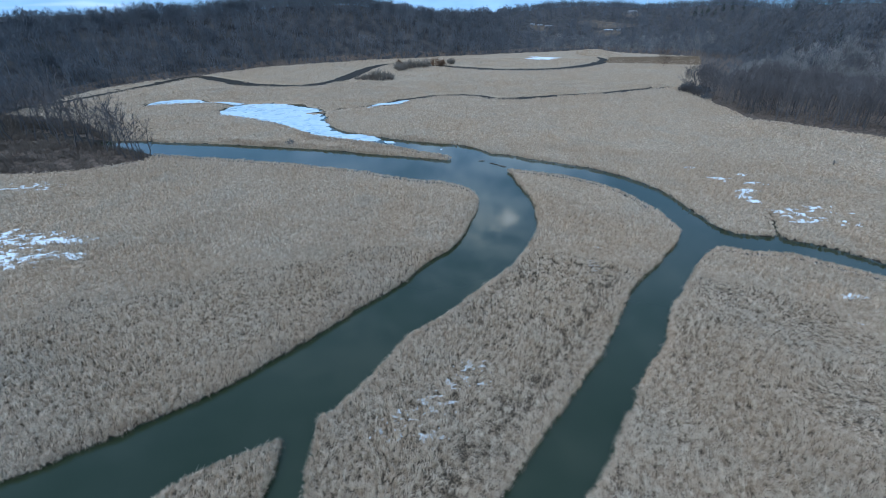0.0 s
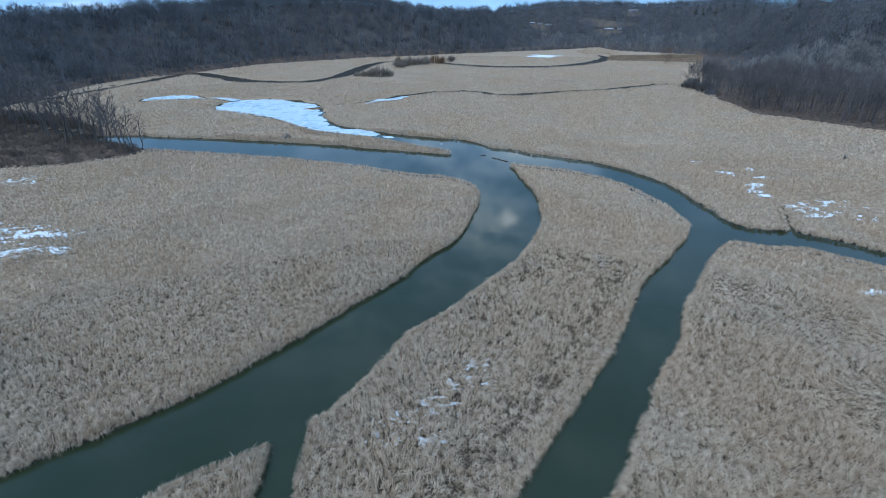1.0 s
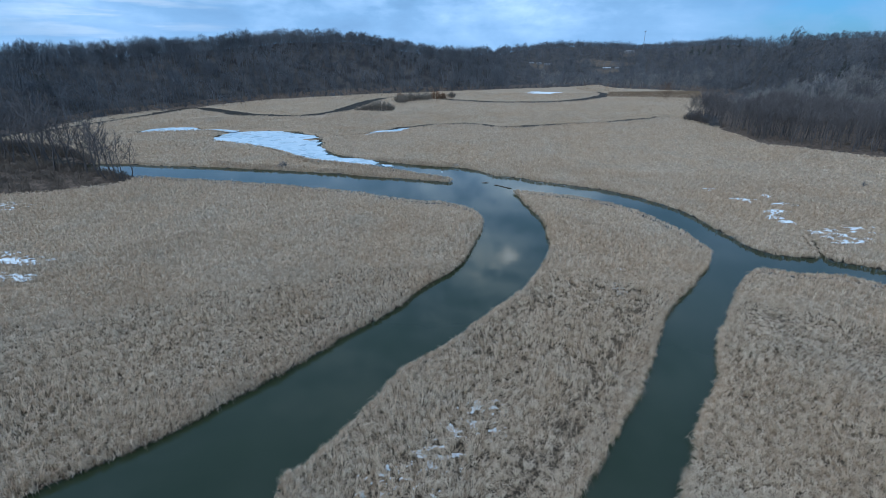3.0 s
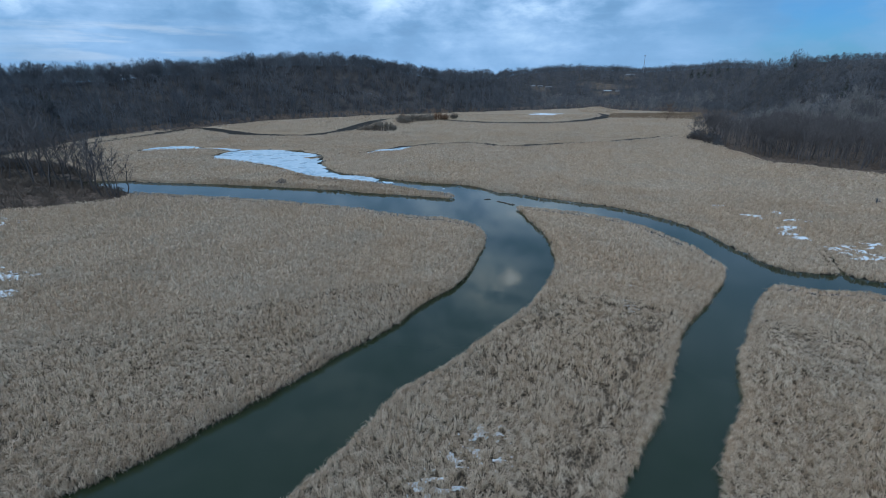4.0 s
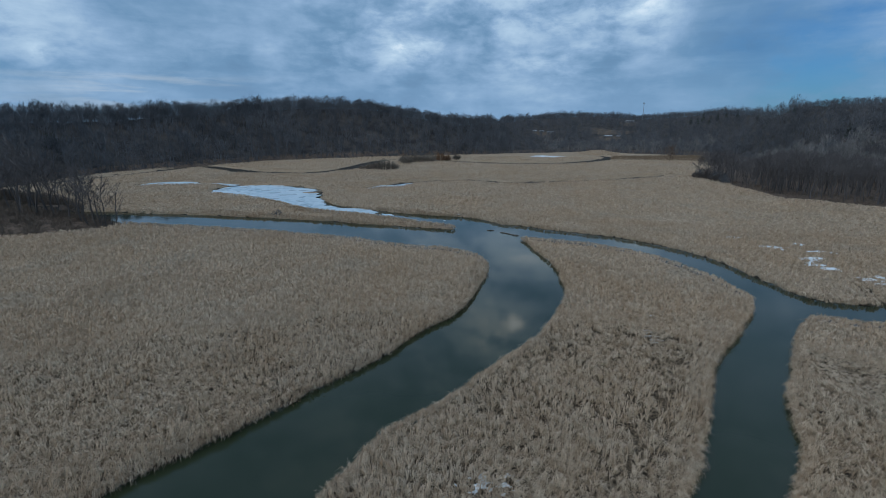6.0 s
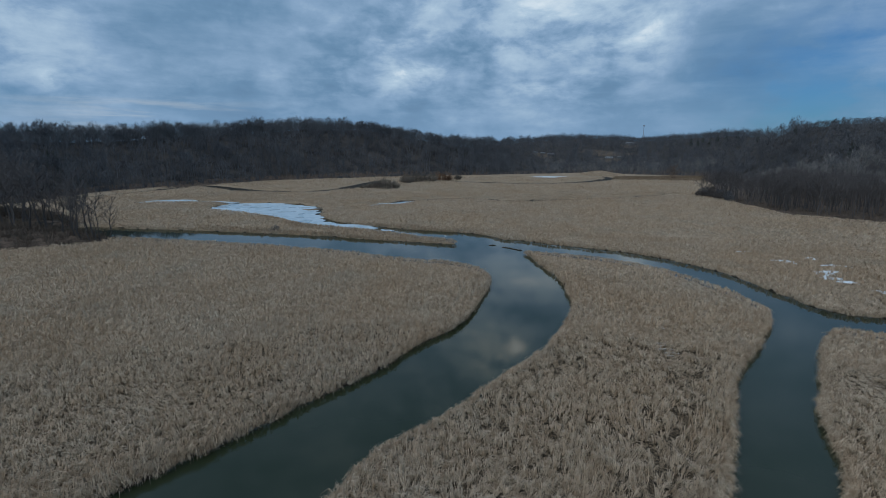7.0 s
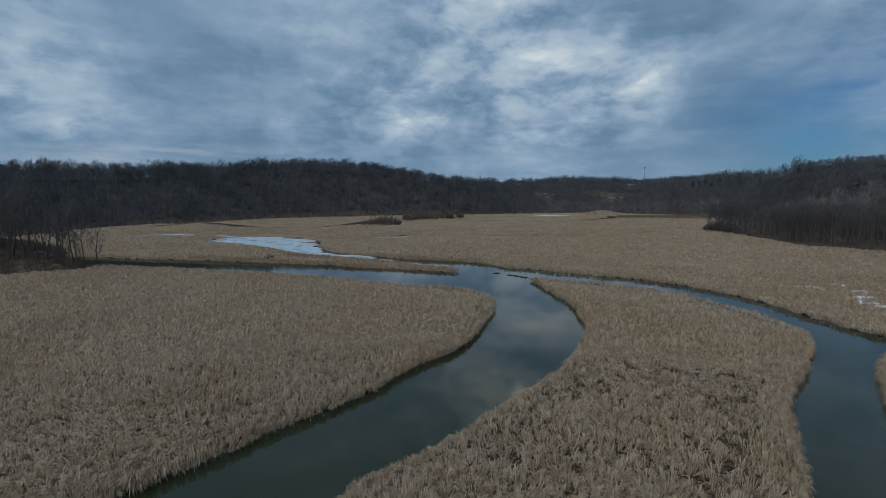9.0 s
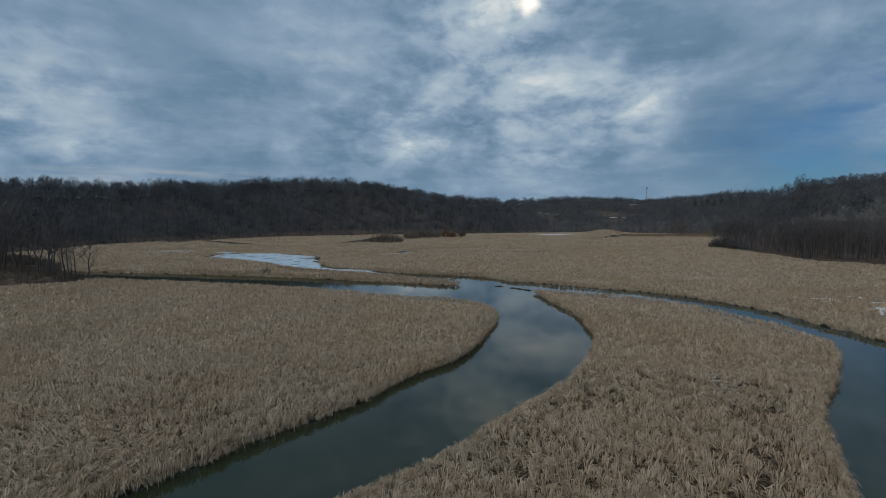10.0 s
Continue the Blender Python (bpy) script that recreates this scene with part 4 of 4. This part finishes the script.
EDGE_TREES = [make_tree(80 + k, 12.0, BARK, WOOD_TWIG, "leafless tree at the edge of the lowland wood", "trees along the wood's edge", limbs=12, twigs=34, fine=0.0021, thick=0.013, spread=0.18 + 0.04 * (k % 3), fork=0.36 + 0.07 * (k % 3), lean=0.03) for k in range(6)]
g = np.random.default_rng(8)
edge_line = rounded([(165.5, 384.5, 0), (162.0, 359.8, 0), (161.5, 329.2, 0), (160.9, 302.5, 0), (164.1, 281.4, 0), (176.6, 266.9, 0), (193.8, 250.4, 0), (210.0, 233.3, 0), (235.6, 218.5, 0)], 6)
plant(EDGE_TREES, [(px + back + g.normal(3, 3), py + 0.7 * back + g.normal(2, 3), 13 + 6 * g.random()) for back in (0, 13) for px, py, _ in edge_line], 6)


def shrub(seed, stems, reach, mat, label, group=""):
    """A many-stemmed leafless bush about a metre high before it is scaled."""
    g = np.random.default_rng(seed)
    sv, st, tv, tt = [], [], [], []
    for q in range(stems):
        a, out = g.random() * 6.2832, reach * math.sqrt(g.random())
        b0 = np.array([math.cos(a) * out * 0.6, math.sin(a) * out * 0.6, 0])
        b1 = np.array([math.cos(a) * out, math.sin(a) * out, (0.65 + 0.4 * g.random()) * (1.1 - 0.65 * (out / reach) ** 2)])
        tube(b0, b1, 0.018, 0.006, 3, sv, st)
        for _ in range(13):
            f = 0.3 + 0.7 * g.random()
            p0 = b0 + (b1 - b0) * f
            d = g.normal(0, 0.2, 3) + (b1 - b0) * 0.1
            d[2] = abs(d[2])
            side = np.cross(d, g.normal(0, 1, 3))
            side = side / (np.linalg.norm(side) + 1e-9) * 0.017
            k = len(tv)
            tv.extend([p0 - side, p0 + side, p0 + d])
            tt.append((k, k + 1, k + 2))
    bush = thing("bush", label, "bush", group)
    part("stem", sv, st, mat, bush)
    part("crown", tv, tt, mat, bush)
    return bush


set_down(shrub(1, 40, 1.0, TWIG, "small leafless bush among the reeds by the channel"), -81.1, 220.3, 0, 2.6)

BUSH_KINDS = [shrub(2, 56, 0.9, BRUSH, "spreading leafless grey bush on the far marsh", "bushes on the far marsh"), shrub(3, 50, 0.8, BRUSH, "spreading leafless grey bush on the far marsh", "bushes on the far marsh")]
for q, (bx, by, size) in enumerate([(-74.7, 435.1, 8.5), (-81.7, 437.3, 7.0), (-88.6, 438.5, 5.0), (-95.5, 439.6, 3.5), (-67.9, 439.8, 6.0), (-65.6, 506.7, 8.0), (-58.9, 525.8, 8.5), (-52.1, 533.3, 7.5), (-44.3, 538.8, 8.0), (-69.6, 516.5, 7.0), (-17.2, 566.6, 6.0)]):
    ob = BUSH_KINDS[q % 2] if q < 2 else copy_thing(BUSH_KINDS[q % 2], Matrix.Identity(4))
    set_down(ob, bx, by, q * 1.3, size)
for q, (bx, by, size) in enumerate([(-34.6, 553.9, 9.0), (-26.9, 559.3, 7.0), (-73.9, 553.5, 6.0)]):
    set_down(shrub(8 + q, 44, 0.7, RUSSET, "tall russet leafless bush on the far marsh", "russet bushes"), bx, by, q, size)
set_down(make_tree(93, 12.0, BRUSH_RED, BRUSH_RED, "broad russet leafless tree at the marsh's far edge", "", limbs=18, twigs=40, fine=0.008, thick=0.016, spread=0.46, fork=0.08), 201.8, 535.0, 0, 1.35)
set_down(shrub(13, 16, 0.35, TWIG, "lone dead stalk clump standing in the marsh"), 148.2, 194.3, 0, 2.0)
# the leaning willow at the tip of the lowland wood
for q, (bx, by, size) in enumerate([(159.2, 359.8, 6.5), (164.0, 354.0, 7.0), (156.2, 367.5, 5.0), (160.9, 371.2, 7.0), (158.4, 348.4, 5.0), (158.6, 335.0, 4.5)]):
    set_down(shrub(20 + q, 42, 0.75, TWIG if q % 2 else BARK, "low many-stemmed bare willow bush at the wood's tip", "willow bushes at the wood's tip"), bx, by, q, size)
plant([make_tree(96 + k, 12.0, BARK, WOOD_TWIG, "leaning bare willow with long arching limbs", "willows at the wood's tip", limbs=11, twigs=34, fine=0.0036, thick=0.015, spread=0.46, fork=0.10, lean=0.10) for k in range(3)], [(158.6, 360.5, 17), (163.5, 354.5, 18), (162.5, 368.0, 16)], 14)

# brush over the grove's knoll
g = np.random.default_rng(77)
x, y = -300 + 170 * g.random(5600), 150 + 120 * g.random(5600)
ok = (beside(GROVE, x, y) < -0.5) & (shore(x, y) > 1)
forest("brushwood", x[ok], y[ok], 1.5 + 1.9 * g.random(int(ok.sum())) + 2.6 * smooth(y[ok] - 0.15 * x[ok], 240, 252) * g.random(int(ok.sum())), BRUSH_KINDS, BROWN_BRUSH, "low brown brushwood and dead stalks over the knoll", 78)

# tawny sedge by the far creek
x, y = 150 + 160 * g.random(8000), 515 + 120 * g.random(8000)
ok = (bearing(x, y)[0] > 14.9) & (bearing(x, y)[0] < 27.5) & (bearing(x, y)[1] > 552) & (in_wood(x, y) < 2) & (shore(x, y) > 0.5)
forest("sedge", x[ok], y[ok], 1.6 + 0.8 * g.random(int(ok.sum())), [brush(90 + k, 6, 0.8, 4.5) for k in range(3)], bark_material("tawny_sedge", (0.17, 0.126, 0.084), (0.26, 0.198, 0.136)), "strip of tawny sedge at the marsh's far edge", 79)


# ---- conifers ----
def conifer(seed, label):
    g = np.random.default_rng(seed)
    tree = thing("conifer", label, "tree", "conifers on the hill")
    v, t = [], []
    tube((0, 0, 0), (0, 0, 11.5), 0.22, 0.04, 5, v, t)
    part("trunk", v, t, BARK, tree)
    v, t = [], []
    for q in range(230):
        f = 0.12 + 0.88 * g.random()
        a, reach = g.random() * 6.2832, (1.02 - f) * 2.9 * (0.7 + 0.4 * g.random())
        p0 = np.array([0, 0, f * 12])
        p1 = p0 + np.array([math.cos(a) * reach, math.sin(a) * reach, -0.25 * reach])
        side = np.array([-math.sin(a), math.cos(a), 0.3 * g.normal()]) * (0.12 + 0.28 * reach)
        k = len(v)
        v.extend([p0, p1 - side * 0.6, p1 + side * 0.6, p0 + (p1 - p0) * 1.25])
        t += [(k, k + 1, k + 2), (k + 1, k + 3, k + 2)]
    part("crown", v, t, NEEDLE, tree)
    return tree


CONIFERS = [conifer(k, "dark green conifer among bare trees on the hill") for k in range(3)]
spots = []
for az, r, h in [(23.4, 980, 17), (24.0, 970, 15), (24.5, 989, 18), (25.2, 960, 14), (25.8, 975, 16), (26.6, 951, 15), (27.6, 931, 14), (29.4, 834, 15), (37.0, 504, 14), (37.4, 512, 12), (32.4, 669, 12), (-44.1, 490, 15), (-43.6, 500, 14), (-43.0, 485, 12), (0.9, 844, 12)]:
    spots.append((HUB[0] + r * math.sin(radians(az)), HUB[1] + r * math.cos(radians(az)), h))
plant(CONIFERS, spots, 9)

# ---- mast and houses on the far hill ----
GALVANISED = plain("galvanised_steel", (0.38, 0.39, 0.40), 0.5, 0.6)
SIDING = plain("pale_siding", (0.22, 0.215, 0.21))
ROOFING = plain("grey_shingle", (0.20, 0.20, 0.21))
SHEET_ROOF = plain("white_sheet_roof", (0.40, 0.42, 0.44), 0.6)
GLASS = plain("dark_window", (0.03, 0.035, 0.04), 0.1)


def at_bearing(az, r):
    return HUB[0] + r * math.sin(radians(az)), HUB[1] + r * math.cos(radians(az))


def box(lo, hi, v, t):
    k = len(v)
    for z in (lo[2], hi[2]):
        v.extend([np.array(c) for c in ((lo[0], lo[1], z), (hi[0], lo[1], z), (hi[0], hi[1], z), (lo[0], hi[1], z))])
    for a, b, c, d in ((0, 3, 2, 1), (4, 5, 6, 7), (0, 1, 5, 4), (1, 2, 6, 5), (2, 3, 7, 6), (3, 0, 4, 7)):
        t += [(k + a, k + b, k + c), (k + a, k + c, k + d)]


mast = thing("radio_mast", "tall slim steel radio mast on the wooded ridge", "mast")
v, t = [], []
for k in range(4):
    tube((0, 0, k * 9.0), (0, 0, (k + 1) * 9.0), 0.75 - 0.13 * k, 0.62 - 0.13 * k, 8, v, t)
part("pole", v, t, GALVANISED, mast)
for k in range(3):
    v, t = [], []
    c, d = 1.5 * math.cos(k * 2.094), 1.5 * math.sin(k * 2.094)
    box((c - 0.35, d - 0.35, 33.0), (c + 0.35, d + 0.35, 36.0), v, t)
    antenna = part("antenna", v, t, GALVANISED, mast)
    v, t = [], []
    tube((0, 0, 34.4), (c, d, 34.4), 0.12, 0.12, 4, v, t)
    part("bracket", v, t, GALVANISED, antenna)
set_down(mast, *at_bearing(18.6, 1130), 0, 1.0, 0.3)


def house(width, depth, eaves, ridge, roof_mat, label, windows):
    """A plain gabled house with its windows towards the marsh."""
    ob = thing("house", label, "house", "far houses")
    w, d = width / 2, depth / 2
    v, t = [], []
    box((-w, -d, -1.5), (w, d, eaves), v, t)
    k = len(v)
    v.extend([np.array(c) for c in ((-w, -d, eaves), (-w, d, eaves), (-w, 0, ridge - 0.2), (w, -d, eaves), (w, d, eaves), (w, 0, ridge - 0.2))])
    t += [(k, k + 2, k + 1), (k + 3, k + 4, k + 5)]
    part("wall", v, t, SIDING, ob)
    for sy in (-1, 1):
        v, t = [], []
        e = 0.5
        for lift in (0, 0.22):
            v.extend([np.array(c) for c in ((-w - e, sy * (d + e), eaves - 0.3 + lift), (w + e, sy * (d + e), eaves - 0.3 + lift), (w + e, 0, ridge + lift), (-w - e, 0, ridge + lift))])
        for a, b, c, q in ((0, 3, 2, 1), (4, 5, 6, 7), (0, 1, 5, 4), (1, 2, 6, 5), (2, 3, 7, 6), (3, 0, 4, 7)):
            t += [(a, b, c), (a, c, q)]
        part("roof", v, t, roof_mat, ob)
    for k in range(windows):
        v, t = [], []
        cx = -w + width * (k + 0.5) / windows
        box((cx - 0.6, -d - 0.06, eaves * 0.45), (cx + 0.6, -d + 0.02, eaves * 0.45 + 1.3), v, t)
        window = part("window", v, t, GLASS, ob)
        for lo, hi in ((cx - 0.75, cx - 0.6), (cx + 0.6, cx + 0.75)):
            v, t = [], []
            box((lo, -d - 0.09, eaves * 0.45 - 0.1), (hi, -d + 0.02, eaves * 0.45 + 1.4), v, t)
            part("jamb", v, t, SHEET_ROOF, window)
    return ob


for az, r, turn, size, mat, label in [
        (15.2, 907, 0.1, (13, 6, 2.0, 2.9), SHEET_ROOF, "long low shed with a white sheet roof"), (16.3, 910, -0.3, (7, 5, 2.0, 3.0), ROOFING, "small pale house with a grey shingle roof"),
        (17.3, 1067, 0.2, (18, 7, 3.2, 4.8), ROOFING, "large pale house with a grey roof on the ridge"), (7.0, 897, 0.0, (7, 4, 1.7, 2.3), SHEET_ROOF, "small pale shed beside the far wood"),
        (7.8, 902, 0.3, (8, 5, 1.9, 2.8), ROOFING, "small grey shed beside the far wood"), (8.8, 897, -0.2, (12, 6, 2.0, 3.2), ROOFING, "small grey house beside the far wood")]:
    set_down(house(*size, mat, label, 4), *at_bearing(az, r), turn, 1.0, 0.0)


# ---- driftwood ----
WOOD = plain("grey_driftwood", (0.10, 0.085, 0.07))


def driftwood(x, y, length, turn, seed):
    g = np.random.default_rng(seed)
    ob = thing("driftwood", "dark waterlogged driftwood lying in the channel", "driftwood", "driftwood in the channel")
    v, t = [], []
    tube((-length / 2, 0, 0.02), (length * 0.1, 0.1, 0.14), 0.16, 0.14, 7, v, t)
    tube((length * 0.1, 0.1, 0.14), (length / 2, -0.1, 0.08), 0.14, 0.06, 7, v, t)
    part("log", v, t, WOOD, ob)
    for k in range(3):
        v, t = [], []
        f = (g.random() - 0.3) * length * 0.7
        tube((f, 0, 0.1), (f + 0.5 * g.normal(), 0.7 * g.normal(), 0.45 + 0.3 * g.random()), 0.05, 0.015, 5, v, t)
        part("branch", v, t, WOOD, ob)
    ob.matrix_basis = pose(x, y, 0.0, 0, 0, turn)


for q, (wx, wy, length, turn) in enumerate([(8.5, 197.4, 2.6, 5), (12.8, 193.8, 2.2, -25), (14.5, 192.4, 3.4, -38), (16.2, 190.6, 2.4, -30), (17.4, 189.5, 1.8, 10)]):
    driftwood(wx, wy, length, turn, 90 + q)


# ---- fallen timber in the reeds ----
PALE_WOOD = plain("bleached_wood", (0.46, 0.42, 0.37))


def fallen_log(x, y, length, girth, turn, seed, mat, label):
    """A broken trunk lying on the bent reeds, with the stubs of its branches."""
    g = np.random.default_rng(seed)
    ob = thing("fallen_log", label, "log", "fallen timber in the reeds")
    v, t = [], []
    bend = g.normal(0, 0.08, 2) * length
    tube((-length / 2, 0, 0), (0, bend[0], 0.05), girth, girth * 0.85, 7, v, t)
    tube((0, bend[0], 0.05), (length / 2, bend[1], -0.05), girth * 0.85, girth * 0.5, 7, v, t)
    part("log", v, t, mat, ob)
    for k in range(2):
        v, t = [], []
        f = (g.random() - 0.5) * length * 0.8
        tube((f, bend[0] * 0.5, 0.03), (f + 0.4 * g.normal(), bend[0] + 0.5 * g.normal(), 0.25 + 0.25 * g.random()), girth * 0.4, girth * 0.15, 5, v, t)
        part("branch", v, t, mat, ob)
    ob.matrix_basis = pose(x, y, float(land(x, y)) + 0.55, 2 * g.normal(), 2 * g.normal(), turn)


for q, (wx, wy, length, girth, turn) in enumerate([(33.9, 106.3, 2.6, 0.14, 3), (34.1, 108.7, 1.9, 0.12, -5), (33.8, 107.7, 1.7, 0.10, 8), (34.3, 104.6, 2.2, 0.12, -6), (33.5, 103.7, 1.5, 0.10, 5)]):
    fallen_log(wx, wy, length, girth, turn, 110 + q, PALE_WOOD, "bleached fallen log lying in the dead reeds")
for q, (wx, wy, length, girth, turn) in enumerate([(41.9, 99.2, 2.6, 0.10, 70), (42.6, 98.0, 2.2, 0.08, 40), (43.2, 100.4, 1.8, 0.07, 100)]):
    fallen_log(wx, wy, length, girth, turn, 120 + q, WOOD, "dark dead branch tangled in the reeds on the bank")
